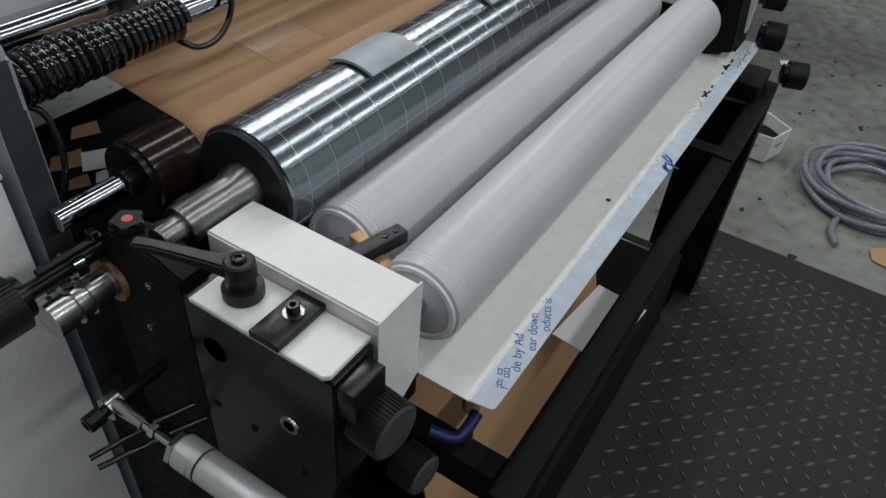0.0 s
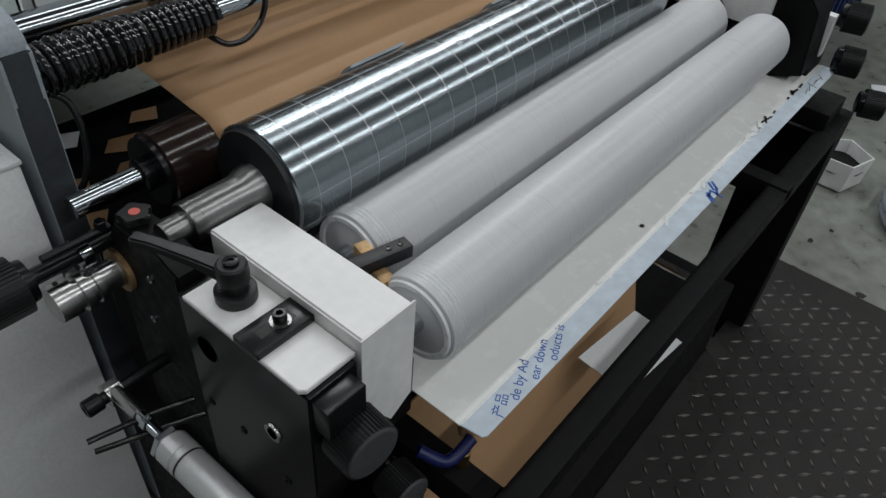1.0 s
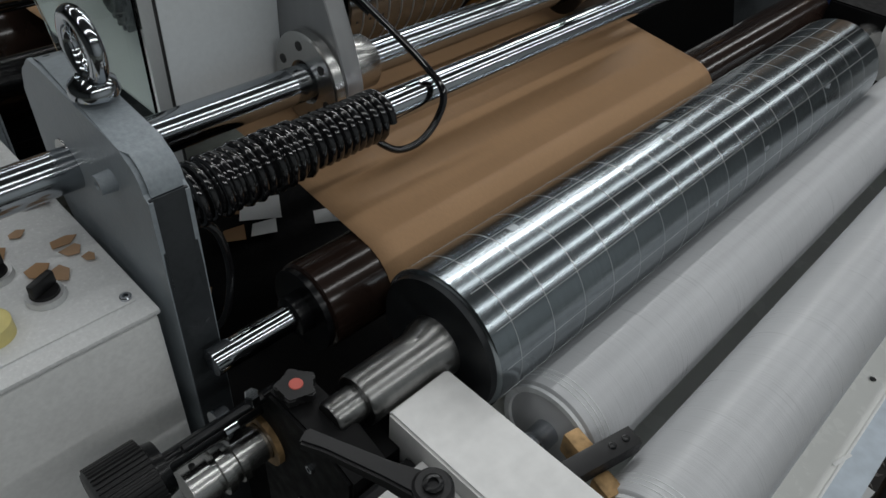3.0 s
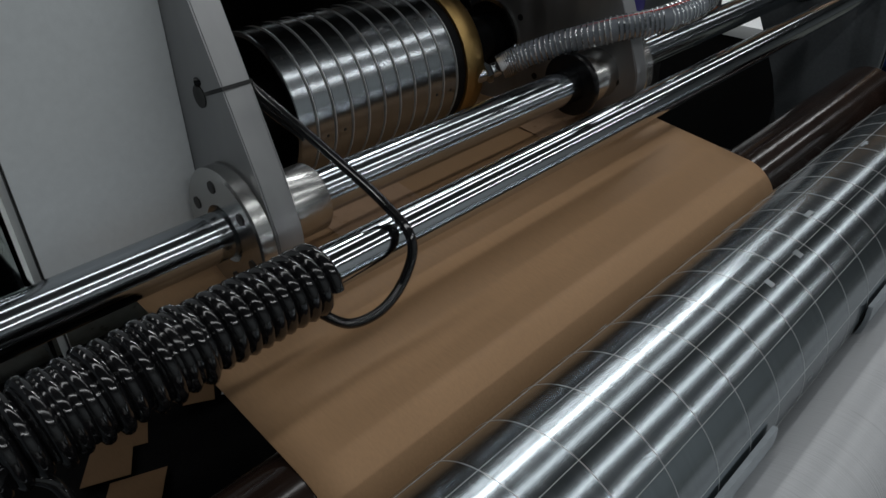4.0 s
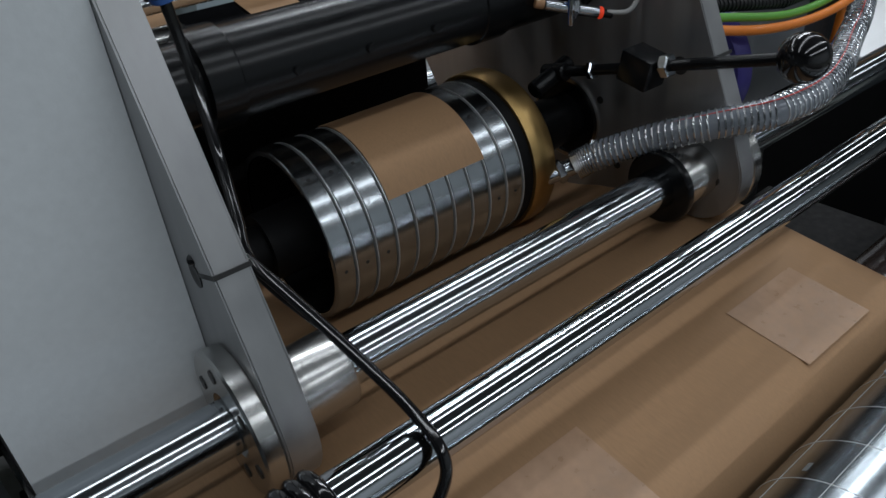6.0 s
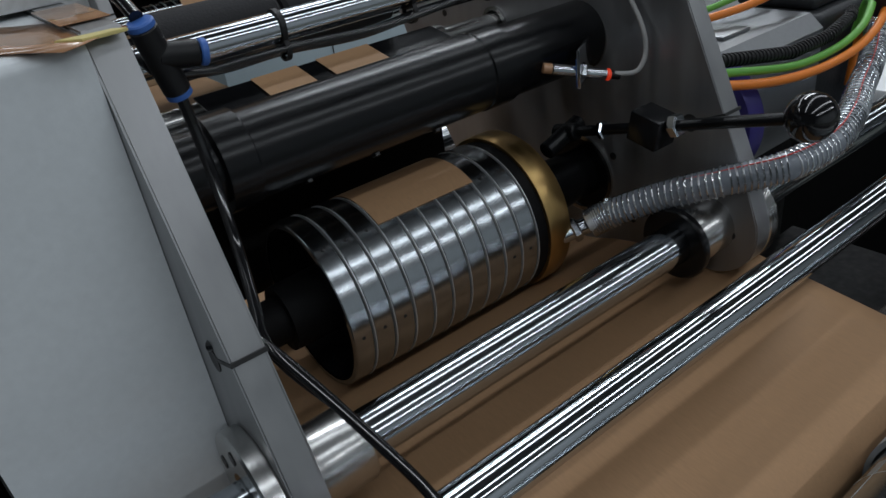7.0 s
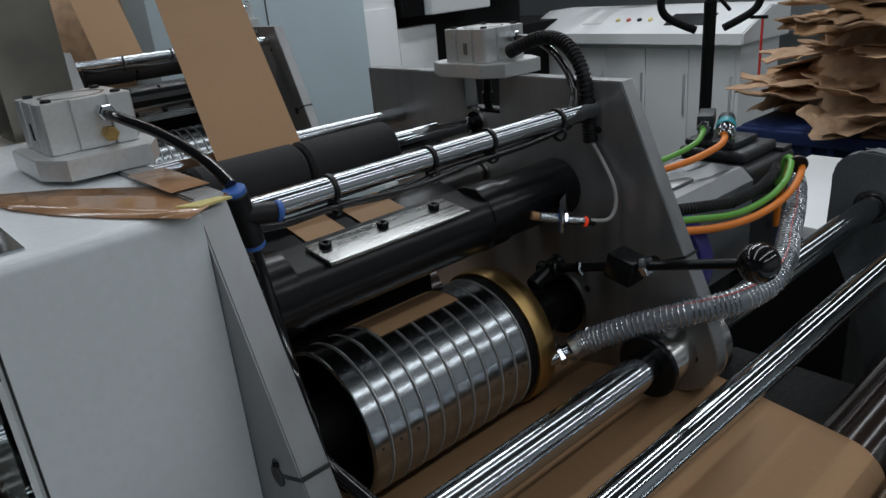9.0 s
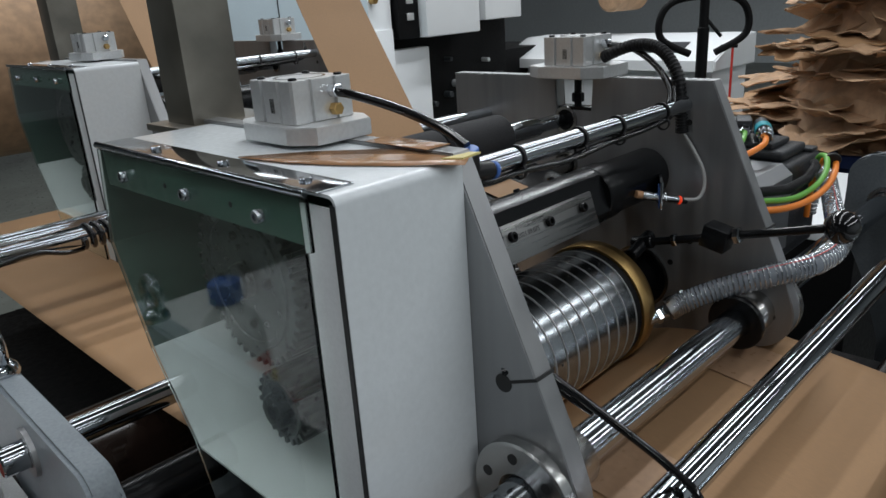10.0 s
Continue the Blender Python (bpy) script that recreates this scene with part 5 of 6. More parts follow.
# ---- the servo drive behind the far plate ----
def servo():
    t = thing("servo_drive", "dark servo motor with bare gear head, violet ring and plugs", "motor")
    part("gear_head", moved(extrude_yz([(-0.075, -0.08), (0.075, -0.08), (0.075, 0.062), (0.055, 0.08), (-0.055, 0.08), (-0.075, 0.062)], 0.80, 1.03, 0.004), pose(0, 0.752, 1.163)), M_GREYALU, t, "bare aluminium gear head", smooth=False)
    part("violet_ring", lathe([(0.772, 0.05), (0.774, 0.080), (0.778, 0.083), (0.799, 0.083), (0.799, 0.05)], 56, at=(0, 0.702, 1.168)), M_PURPLE, t)
    part("hub_disc", lathe([(0.676, 0.001), (0.678, 0.04), (0.70, 0.06), (0.760, 0.06), (0.773, 0.062)], 48, at=(0, 0.702, 1.168)), M_TURNED, t)
    part("gear_head_cover", box(0.86, 0.92, 0.72, 0.78, 1.2432, 1.248, 0.002), M_GREYALU, t)
    part("motor_body", box(1.031, 1.20, 0.685, 0.83, 1.05, 1.238, 0.012, 3), M_MOTOR, t)
    part("motor_step", box(1.05, 1.17, 0.705, 0.825, 1.2385, 1.258, 0.008, 3), M_MOTOR, t)
    part("motor_rib", box(1.16, 1.195, 0.69, 0.82, 1.2385, 1.246, 0.003, 2), M_MOTOR, t)
    part("terminal_box", box(1.06, 1.15, 0.73, 0.82, 1.2585, 1.27, 0.005), M_MOTOR, t)
    for p, q, r, m in (((1.045, 0.738, 1.284), (1.068, 0.749, 1.285), 0.0125, M_CHROME), ((1.068, 0.749, 1.285), (1.084, 0.757, 1.286), 0.0158, M_CHROME), ((1.112, 0.771, 1.288), (1.145, 0.787, 1.29), 0.0145, M_MOTOR)):
        part("power_plug", rod(p, q, r), m, t)
    part("plug_ring", rod((1.084, 0.757, 1.286), (1.112, 0.771, 1.288), 0.0165), M_TEAL, t, "teal plug ring")
    part("signal_plug", rod((1.058, 0.783, 1.289), (1.085, 0.796, 1.291), 0.0115, 6), M_CHROME, t)
    part("plug_block", moved(box(-0.03, 0.04, -0.014, 0.014, -0.012, 0.014, 0.003), Matrix.Translation((1.113, 0.809, 1.292)) @ Matrix.Rotation(radians(25), 4, "Z")), M_MOTOR, t)
    c = thing("power_cables", "orange and green motor cables looped with a cable tie", "cable")
    part("orange_cable", pipe([(1.048, 0.739, 1.284), (1.0, 0.727, 1.278), (0.92, 0.745, 1.266), (0.80, 0.80, 1.255), (0.70, 0.84, 1.25)], 0.0055), M_ORANGE, c)
    part("green_cable", pipe([(1.06, 0.784, 1.289), (1.01, 0.772, 1.276), (0.93, 0.79, 1.262), (0.80, 0.83, 1.25)], 0.0045), M_GREENCABLE, c)
    part("orange_cable", pipe([(0.676, 0.64, 1.255), (0.71, 0.626, 1.244), (0.79, 0.611, 1.228), (0.87, 0.602, 1.221), (0.95, 0.600, 1.223), (1.01, 0.604, 1.234), (1.055, 0.615, 1.247), (1.088, 0.632, 1.250), (1.108, 0.652, 1.238), (1.115, 0.668, 1.20), (1.118, 0.675, 1.12)], 0.0055), M_ORANGE, c)
    part("green_cable", pipe([(0.676, 0.645, 1.262), (0.74, 0.628, 1.250), (0.84, 0.612, 1.233), (0.93, 0.609, 1.232), (0.99, 0.612, 1.242), (1.035, 0.624, 1.255), (1.068, 0.640, 1.256), (1.088, 0.656, 1.244), (1.096, 0.668, 1.20)], 0.0048), M_GREENCABLE, c)
    spine = [Vector(p) for p in ((0.676, 0.655, 1.270), (0.76, 0.638, 1.258), (0.85, 0.624, 1.244), (0.93, 0.622, 1.244), (0.99, 0.628, 1.252), (1.03, 0.645, 1.25))]
    part("black_conduit", pipe(spine, 0.0065), M_PLASTIC, c)
    for a, b in zip(spine, spine[1:]):
        n = max(2, int((b - a).length / 0.006))
        for k in range(n):
            q = a.lerp(b, k / n)
            d = (b - a).normalized() * 0.0014
            part("conduit_rib", rod(q - d, q + d, 0.0082, 12), M_PLASTIC, c)
    part("cable_tie", rod((1.050, 0.619, 1.251), (1.055, 0.622, 1.2525), 0.0145), M_PLASTIC, c)


servo()


# ---- far side frame that carries the bars ----
def far_frame():
    t = thing("far_side_frame", "blue-grey painted side frame at the far ends of the bars", "machine frame")
    part("frame_plate", extrude_yz(BRACKET, 1.315, 1.352, 0.004), M_GREY_SHADED, t)
    part("bar_bore", lathe([(1.314, 0.022), (1.312, 0.023), (1.312, 0.031), (1.316, 0.032)], 36, at=(0, SHAFT[0], SHAFT[1]), close=False), M_TURNED, t)
    part("dark_apron", box(0.78, 1.22, 0.80, 0.82, 0.55, 1.02, 0.003), M_BLACKPAINT, t)
    part("dark_apron", box(0.80, 1.222, 0.33, 0.78, 0.78, 0.80, 0.003), M_BLACKPAINT, t)
    part("white_panel", box(1.72, 2.4, 0.72, 1.12, 0.865, 0.90, 0.006), M_WHITE, t, "white cabinet top")
    part("dark_cabinet", box(1.73, 2.39, 0.73, 1.11, 0.0, 0.8645, 0.006), M_BLACKPAINT, t, "dark cabinet side")


far_frame()


# ---- next unit down the line, its post and the paper strip ----
SHIFT = Matrix.Translation((0.262, 1.25, 0.042))
for ob in UNIT:
    copy_thing(ob, SHIFT @ ob.matrix_basis)
T_DRUM2 = copy_thing(T_DRUM, SHIFT @ Matrix.Translation((0, DRUM[0], DRUM[1])))
T_CUT2 = copy_thing(T_CUT, SHIFT @ Matrix.Translation((0, CUTTER[0], CUTTER[1])))


def long_bracket(x0, x1):
    t = thing("cast_bracket", "long blue-grey painted bracket before the next unit, with eye bolt", "bracket", "brackets of the bars")
    prof = [(0.97, 0.30), (0.972, 1.05)] + arc(1.012, 1.062, 0.038, 175, 95, 6) + [(1.42, 1.108), (1.42, 0.30)]
    part("bracket_plate", extrude_yz(prof, x0, x1, 0.005), M_GREY, t)
    part("bar_bore", lathe([(x0 - 0.006, 0.021), (x0 - 0.006, 0.034), (x0 + 0.002, 0.036)], 36, at=(0, 1.20, 1.042), close=False), M_PLATE, t)
    part("top_hole", screw(((x0 + x1) / 2, 1.152, 1.1015), (0, 0, 1), 0.005, 0.001, False), M_INK, t)
    e = part("eye_bolt", lathe([(1.103, 0.022), (1.108, 0.023), (1.118, 0.020), (1.126, 0.012)], 28, "z", at=((x0 + x1) / 2, 1.33, 0)), M_CHROME, t, "galvanised eye bolt")
    path = [Vector(((x0 + x1) / 2, 1.33 + 0.027 * math.sin(2 * math.pi * k / 32), 1.150 - 0.027 * math.cos(2 * math.pi * k / 32))) for k in range(33)]
    part("eye_ring", sweep(path, 0.008, 12), M_CHROME, e)


long_bracket(-0.162, -0.126)
copy_thing(T_CONTROL, Matrix.Translation((0.0, 0.77, -0.10)))


def box_clutter():
    j = thing("glue_bottle", "milky plastic glue bottle with a blue cap on the control box", "bottle", at=(-0.25, 1.29, 0.9455))
    part("body", lathe([(0, 0.05), (0.006, 0.056), (0.11, 0.056), (0.14, 0.04), (0.155, 0.022), (0.17, 0.022)], 32, "z"), M_MESHPLASTIC, j)
    part("cap", lathe([(0.165, 0.026), (0.168, 0.028), (0.20, 0.027), (0.203, 0.02)], 24, "z"), M_BLUEFIT, j, "blue screw cap")
    part("label", lathe([(0.03, 0.0565), (0.07, 0.0565)], 32, "z", close=False), M_RED, j, "faded red label")
    h = thing("red_spiral_hose", "red spiral air hose hanging at the front of a control box", "hose")
    part("coil", helix((-0.30, 1.185, 0.62), (-0.28, 1.185, 0.93), 0.022, 0.006, 12), M_REDPLASTIC, h)
    part("hook", box(-0.29, -0.27, 1.18, 1.215, 0.92, 0.934, 0.002), M_BLACKSTEEL, h)


box_clutter()


def second_unit():
    for (dy, dz, r, x0, x1, label) in ((1.25, 0.042, 0.0211, -0.10, 1.45, "thick polished steel shaft of the next unit"), (1.25, 0.042, 0.018, -0.10, 1.45, "chrome guide bar of the next unit")):
        spec = (SHAFT[0] + dy, SHAFT[1] + dz, r) if r > 0.02 else (1.727, 1.163, r)
        plain_bar("guide_bar", label, spec, x0, x1, M_CHROME)
    plain_bar("guide_bar", "polished chrome bar before the next unit", (1.20, 1.042, 0.020), -0.20, 1.2, M_CHROME)
    plain_bar("idler_roller", "black idler roller under the next unit", (1.09, 0.965, 0.022), -0.10, 1.2, M_BLACKSTEEL)
    dark_roll = thing("turning_roll", "dark glossy rubber turning roll below the paper web", "roller", at=(0, 1.42, 0.84))
    part("roll", lathe([(-0.40, 0.10), (-0.396, 0.105), (1.196, 0.105), (1.20, 0.10)], 56), M_BROWNROLL, dark_roll)
    part("journal", lathe([(-0.46, 0.03), (-0.40, 0.03)], 28), M_CHROME, dark_roll)
    plain_bar("idler_roller", "black idler roller before the next unit", (1.10, 0.97, 0.026), -0.12, 0.06, M_BLACKSTEEL)
    sump = thing("lower_cover", "black sheet cover under the paper web", "cover")
    part("sheet", box(-0.50, 1.2, 1.34, 2.7, 0.60, 0.72, 0.004), M_BLACKPAINT, sump, smooth=False)
    t = thing("coiled_hose", "black cable wound round the next guide bar", "hose")
    part("winding", helix((0.12, 1.727, 1.162), (0.25, 1.727, 1.162), 0.0228, 0.0055, 7.5), M_GLOSSBLACK, t)
    part("loose_end", pipe([(0.12, 1.727, 1.1376), (0.08, 1.706, 1.145), (0.02, 1.704, 1.16), (-0.08, 1.704, 1.15)], 0.005), M_GLOSSBLACK, t)
    p = thing("steel_post", "bare grey steel post behind the air cylinder", "post")
    part("post", box(0.108, 0.185, 1.125, 1.20, 1.05, 2.6, 0.002), M_CONCRETE, p)
    part("foot_plate", box(0.085, 0.235, 1.112, 1.22, 1.425, 1.434, 0.001), M_CONCRETE, p)
    part("foot_bolt", screw((0.21, 1.13, 1.434), (0, 0, 1), 0.007, 0.012), M_PLASTIC, p)
    copy_thing(p, SHIFT)
    s = thing("rising_strip", "narrow brown kraft strip rising from the foam roll", "paper strip")
    bm = bmesh.new()
    x0, x1 = 0.292, 0.412
    prof = arc(0.925, 1.368, 0.0348, -50, -12, 4) + [(1.0, 1.372), (1.15, 1.56), (1.60, 2.15), (1.90, 2.55)]
    rows = [[bm.verts.new((x0 + 0.14 * (z - 1.37), y, z)), bm.verts.new((x1 + 0.14 * (z - 1.37), y, z))] for y, z in prof]
    for a, b in zip(rows, rows[1:]):
        bm.faces.new((a[0], a[1], b[1], b[0]))
    ob = part("strip", bm, M_KRAFT, s, smooth=False)
    ob.modifiers.new("thickness", "SOLIDIFY").thickness = 0.0004
    s2 = thing("rising_strip", "narrow brown kraft strip rising from the next unit", "paper strip")
    part("strip", moved(box(0.55, 0.67, -0.0003, 0.0003, 0, 1.3, 0), pose(0, 2.20, 1.42, -35)), M_KRAFT, s2, smooth=False)


second_unit()


# ---- machines, cabinets and waste paper across the hall ----
def parent_roll():
    t = thing("parent_paper_roll", "large roll of brown kraft paper behind the units", "paper roll", at=(0, 3.6, 1.45))
    part("roll", lathe([(0.25, 0.375), (0.253, 0.38), (1.11, 0.38), (1.113, 0.375)], 72), M_KRAFT_DARK, t)
    part("core", lathe([(0.12, 0.03), (1.25, 0.03)], 24), M_CHROME, t)
    part("stand", box(0.10, 0.16, -0.1, 0.1, -1.45, 0.05, 0.004), M_GREY, t)
    part("stand", box(1.20, 1.26, -0.1, 0.1, -1.45, 0.05, 0.004), M_GREY, t)


parent_roll()


def blue_cabinet():
    t = thing("machine_cabinet", "tall pale blue machine cabinet behind the line", "cabinet")
    part("body", box(1.0, 2.0, 3.0, 3.5, 0.0, 1.95, 0.008), M_LIGHTBLUE, t)
    part("door_gap", box(1.495, 1.499, 2.997, 3.0, 0.1, 1.9, 0), M_INK, t)
    u = thing("machine_cabinet", "tall white machine cabinet with a panelled door", "cabinet")
    part("body", box(1.98, 2.50, 3.4, 4.0, 0.0, 2.3, 0.008), M_WHITE, u)
    part("door", box(2.00, 2.24, 3.385, 3.398, 0.1, 1.42, 0.004), M_WHITE, u)
    part("door", box(2.26, 2.49, 3.385, 3.398, 0.1, 1.42, 0.004), M_WHITE, u)
    for x in (2.2, 2.36):
        part("rotary_knob", rod((x, 3.36, 1.58), (x, 3.4, 1.58), 0.02), M_BRASS, u)
    v = thing("press_machine", "white press machine with dark open frame", "machine")
    part("frame", box(2.52, 3.62, 3.5, 4.0, 0.0, 2.4, 0.01), M_BLACKPAINT, v)
    part("side_panel", box(2.52, 2.80, 3.42, 3.498, 0.0, 1.30, 0.006), M_WHITE, v)
    part("head", box(2.68, 3.14, 3.3, 3.498, 1.36, 2.3, 0.012), M_WHITE, v)
    part("control_recess", box(2.52, 2.677, 3.36, 3.498, 1.36, 2.3, 0.006), M_BLACKPAINT, v)
    for k in range(4):
        part("switch", box(2.58, 2.63, 3.352, 3.3598, 1.46 + k * 0.09, 1.50 + k * 0.09, 0.002), M_ALU, v)
    part("head", box(3.24, 3.60, 3.34, 3.498, 1.42, 2.3, 0.012), M_WHITE, v)
    rnd = random.Random(31)
    for k in range(9):
        x, z = rnd.uniform(2.85, 3.55), rnd.uniform(0.9, 1.3)
        part("valve", rod((x, 3.44, z), (x, 3.5, z), rnd.uniform(0.012, 0.025)), M_ALU if k % 2 else M_SLATE, v)
    w = thing("dark_machine", "dark machine block with white covers across the aisle", "machine")
    part("frame", box(3.3, 5.0, 4.0, 4.8, 0.0, 1.15, 0.01), M_BLACKPAINT, w)
    part("column", box(3.35, 3.6, 3.9, 4.2, 1.15, 2.6, 0.01), M_BLACKPAINT, w)
    part("cover", box(3.5, 4.2, 3.75, 4.1, 1.62, 2.2, 0.015), M_WHITE, w)
    part("cover", box(4.25, 4.75, 3.8, 4.1, 1.66, 2.2, 0.015), M_WHITE, w)
    part("roll_arm", box(4.3, 5.2, 3.5, 3.6, 1.55, 1.63, 0.01), M_GREY, w)
    part("paper_roll", rod((4.75, 3.4, 1.50), (5.1, 3.35, 1.50), 0.12, 32), M_KRAFT_DARK, w)


blue_cabinet()


def console():
    t = thing("operator_console", "long white operator console with doors and a sloping panel", "console")
    m = Matrix.Translation((4.75, 3.28, 0)) @ Matrix.Rotation(radians(-90), 4, "Z")
    part("cabinet", moved(box(-0.86, 0.86, -0.25, 0.3, 0.06, 0.98, 0.008), m), M_WHITE, t)
    top = extrude_yz([(-0.36, 0.99), (-0.36, 1.06), (0.0, 1.20), (0.3, 1.20), (0.3, 0.985)], -0.92, 0.92, 0.008)
    part("desk_top", moved(top, m), M_WHITE, t)
    for k in range(5):
        a = -0.84 + k * 0.336
        dr = part("door", moved(box(a + 0.006, a + 0.33, -0.262, -0.252, 0.10, 0.95, 0.003), m), M_WHITE, t)
        part("door_handle", moved(box(a + 0.30, a + 0.315, -0.275, -0.263, 0.5, 0.78, 0.002), m), M_ALU, dr)
    part("red_spiral_hose", moved(helix((1.0, -0.28, 0.78), (1.0, -0.28, 1.15), 0.03, 0.008, 11), m), M_REDPLASTIC, t, "red spiral air hose at its side")
    part("hose_hook", moved(box(0.92, 1.03, -0.29, -0.27, 1.14, 1.16, 0.002), m), M_BLACKSTEEL, t)
    pan = Matrix.Translation((0, -0.18, 1.131)) @ Matrix.Rotation(math.atan2(0.14, 0.36), 4, "X")
    part("screen", moved(box(0.30, 0.62, -0.08, 0.08, 0.0, 0.006, 0.002), m @ pan), M_MOTOR, t, "dark touch panel")
    part("panel", moved(box(-0.42, -0.24, -0.05, 0.05, 0.0, 0.005, 0.002), m @ pan), M_GREYBOX, t)
    for k in range(4):
        part("button", moved(lathe([(0, 0.018), (0.012, 0.016)], 20, "z"), m @ pan @ Matrix.Translation((-0.12 + k * 0.09, 0, 0))), (M_TAPE_Y, M_RED, M_PLASTIC, M_TAPE_Y)[k], t)


console()


def pallet_truck():
    t = thing("pallet_truck_handle", "black pallet truck standing with its looped handle upright", "pallet truck")
    bx, by = 2.46, 1.54
    part("pole", rod((bx + 0.02, by + 0.02, 0.2), (bx, by, 1.40), 0.022), M_BLACKPAINT, t)
    part("pump_body", box(bx - 0.08, bx + 0.12, by - 0.08, by + 0.12, 0.03, 0.35, 0.02), M_BLACKPAINT, t)
    d = Vector((0.69, -0.72, 0))
    loop = [(-0.05, 1.30), (-0.16, 1.36), (-0.17, 1.44), (-0.12, 1.50), (0.0, 1.515), (0.12, 1.50), (0.17, 1.44), (0.16, 1.36), (0.05, 1.30)]
    part("handle_loop", pipe([Vector((bx, by, z)) + d * u for u, z in loop], 0.014), M_BLACKPAINT, t)
    part("spoke", rod((bx, by, 1.38), (bx, by, 1.51), 0.018), M_BLACKPAINT, t)
    part("release_lever", rod(Vector((bx, by, 1.44)), Vector((bx, by, 1.36)) + d * 0.07, 0.007), M_BLACKSTEEL, t)


pallet_truck()


def crate_and_waste():
    c = thing("plastic_crate", "navy blue ribbed plastic crate full of waste paper", "crate")
    cx0, cx1, cy0, cy1 = 2.82, 4.1, 0.35, 1.58
    part("body", box(cx0, cx1, cy0, cy1, 0.0, 0.88, 0.02), M_NAVY, c)
    for k in range(12):
        a = cx0 + 0.03 + k * 0.12
        part("rib", box(a, a + 0.03, cy0 - 0.025, cy0 - 0.002, 0.05, 0.84, 0.004), M_NAVY, c)
        b = cy0 + 0.02 + k * 0.082
        part("rib", box(cx0 - 0.025, cx0 - 0.002, b, b + 0.025, 0.05, 0.84, 0.004), M_NAVY, c)
    for z in (0.82, 0.55):
        part("rim", box(cx0 - 0.035, cx1, cy0 - 0.035, cy1, z, z + 0.05, 0.006), M_NAVY, c)
    rnd = random.Random(12)
    mound = bmesh.new()
    rings = []
    for a in range(13):
        q = a / 12
        rad = 1.0 - 0.52 * q
        rings.append([mound.verts.new(((cx0 + cx1) / 2 + 0.66 * rad * math.cos(b * 0.2244) * rnd.uniform(0.86, 1.08), (cy0 + cy1) / 2 + 0.62 * rad * math.sin(b * 0.2244) * rnd.uniform(0.86, 1.08), 0.86 + 0.84 * q + rnd.uniform(-0.02, 0.02))) for b in range(28)])
    for a, b in zip(rings, rings[1:]):
        for k in range(28):
            mound.faces.new((a[k], a[(k + 1) % 28], b[(k + 1) % 28], b[k]))
    mound.faces.new(rings[-1])
    mound.faces.new(rings[0])
    tagged(part("waste_mass", mound, M_KRAFT_DARK, smooth=False), "packed crumpled mass of brown kraft waste paper", "waste paper")
    for k in range(330):
        lay = rnd.random() ** 1.25
        s = 1.0 - 0.5 * lay
        ang = rnd.uniform(0, 6.283)
        rim = rnd.uniform(0.55, 1.0) if k % 3 else rnd.uniform(0.0, 0.6)
        x = (cx0 + cx1) / 2 + 0.74 * s * rim * math.cos(ang)
        y = (cy0 + cy1) / 2 + 0.70 * s * rim * math.sin(ang)
        z = 0.90 + 0.86 * lay + rnd.uniform(-0.02, 0.03)
        L, W = rnd.uniform(0.10, 0.24), rnd.uniform(0.07, 0.17)
        nx, ny = 9, 5
        ph, amp, fold = rnd.uniform(0, 6), rnd.uniform(0.006, 0.02), rnd.choice((0, 0, 0, 0.6))
        bm = bmesh.new()
        g = []
        for a in range(nx + 1):
            row = []
            for b in range(ny + 1):
                u, w = (a / nx - 0.5) * 2, (b / ny - 0.5) * 2
                px, py = u * L * (1 + 0.14 * math.sin(ph + b * 1.7)), w * W * (1 + 0.16 * math.cos(ph * 2 + a))
                pz = amp * math.sin(ph + u * 2.6 + w) + 0.4 * amp * math.sin(3 * ph + u * 6 - w * 4) + rnd.uniform(-0.004, 0.004) + fold * max(0.0, u - 0.35) * 0.12
                row.append(bm.verts.new((px + rnd.uniform(-0.006, 0.006), py + rnd.uniform(-0.006, 0.006), pz)))
            g.append(row)
        for a in range(nx):
            for b in range(ny):
                bm.faces.new((g[a][b], g[a + 1][b], g[a + 1][b + 1], g[a][b + 1]))
        # the sheets droop outwards over the rim of the heap
        droop = Matrix.Rotation(ang, 4, "Z") @ Matrix.Rotation(rnd.uniform(-0.12, 0.3) * rim, 4, "Y") @ Matrix.Rotation(rnd.uniform(-0.7, 0.7), 4, "Z")
        m = Matrix.Translation((x, y, z)) @ droop @ Matrix.Rotation(rnd.uniform(-0.22, 0.22), 4, "X")
        ob = part("waste_sheet", moved(bm, m), M_KRAFT_DARK if k % 4 else M_KRAFT, smooth=False)
        ob.modifiers.new("thickness", "SOLIDIFY").thickness = rnd.choice((0.0015, 0.003, 0.006))
        tagged(ob, "crumpled sheet of brown kraft waste paper in a heap", "waste paper", "waste paper heap")
    for k, (x, y, z, r, s) in enumerate(((3.1, 1.3, 1.70, 25, 0.26), (3.5, 0.9, 1.66, -15, 0.28), (3.1, 0.75, 1.62, 48, 0.22))):
        b = thing("open_carton", "open brown corrugated carton lying on the waste heap", "carton", "cartons on the heap", at=(x, y, z))
        b.rotation_euler = (radians(r), radians(12 * k - 10), radians(40 * k + 20))
        part("carton_body", box(-s, s, -s * 0.8, s * 0.8, -0.1, 0.2, 0.004), M_KRAFT_DARK, b)
        for sx in (-1, 1):
            part("flap", moved(box(0, s * 0.8, -s * 0.8, s * 0.8, -0.003, 0.003, 0.001), Matrix.Translation((sx * s, 0, 0.2)) @ Matrix.Rotation(-sx * 0.7 + (math.pi if sx < 0 else 0), 4, "Y")), M_KRAFT_DARK, b)


crate_and_waste()


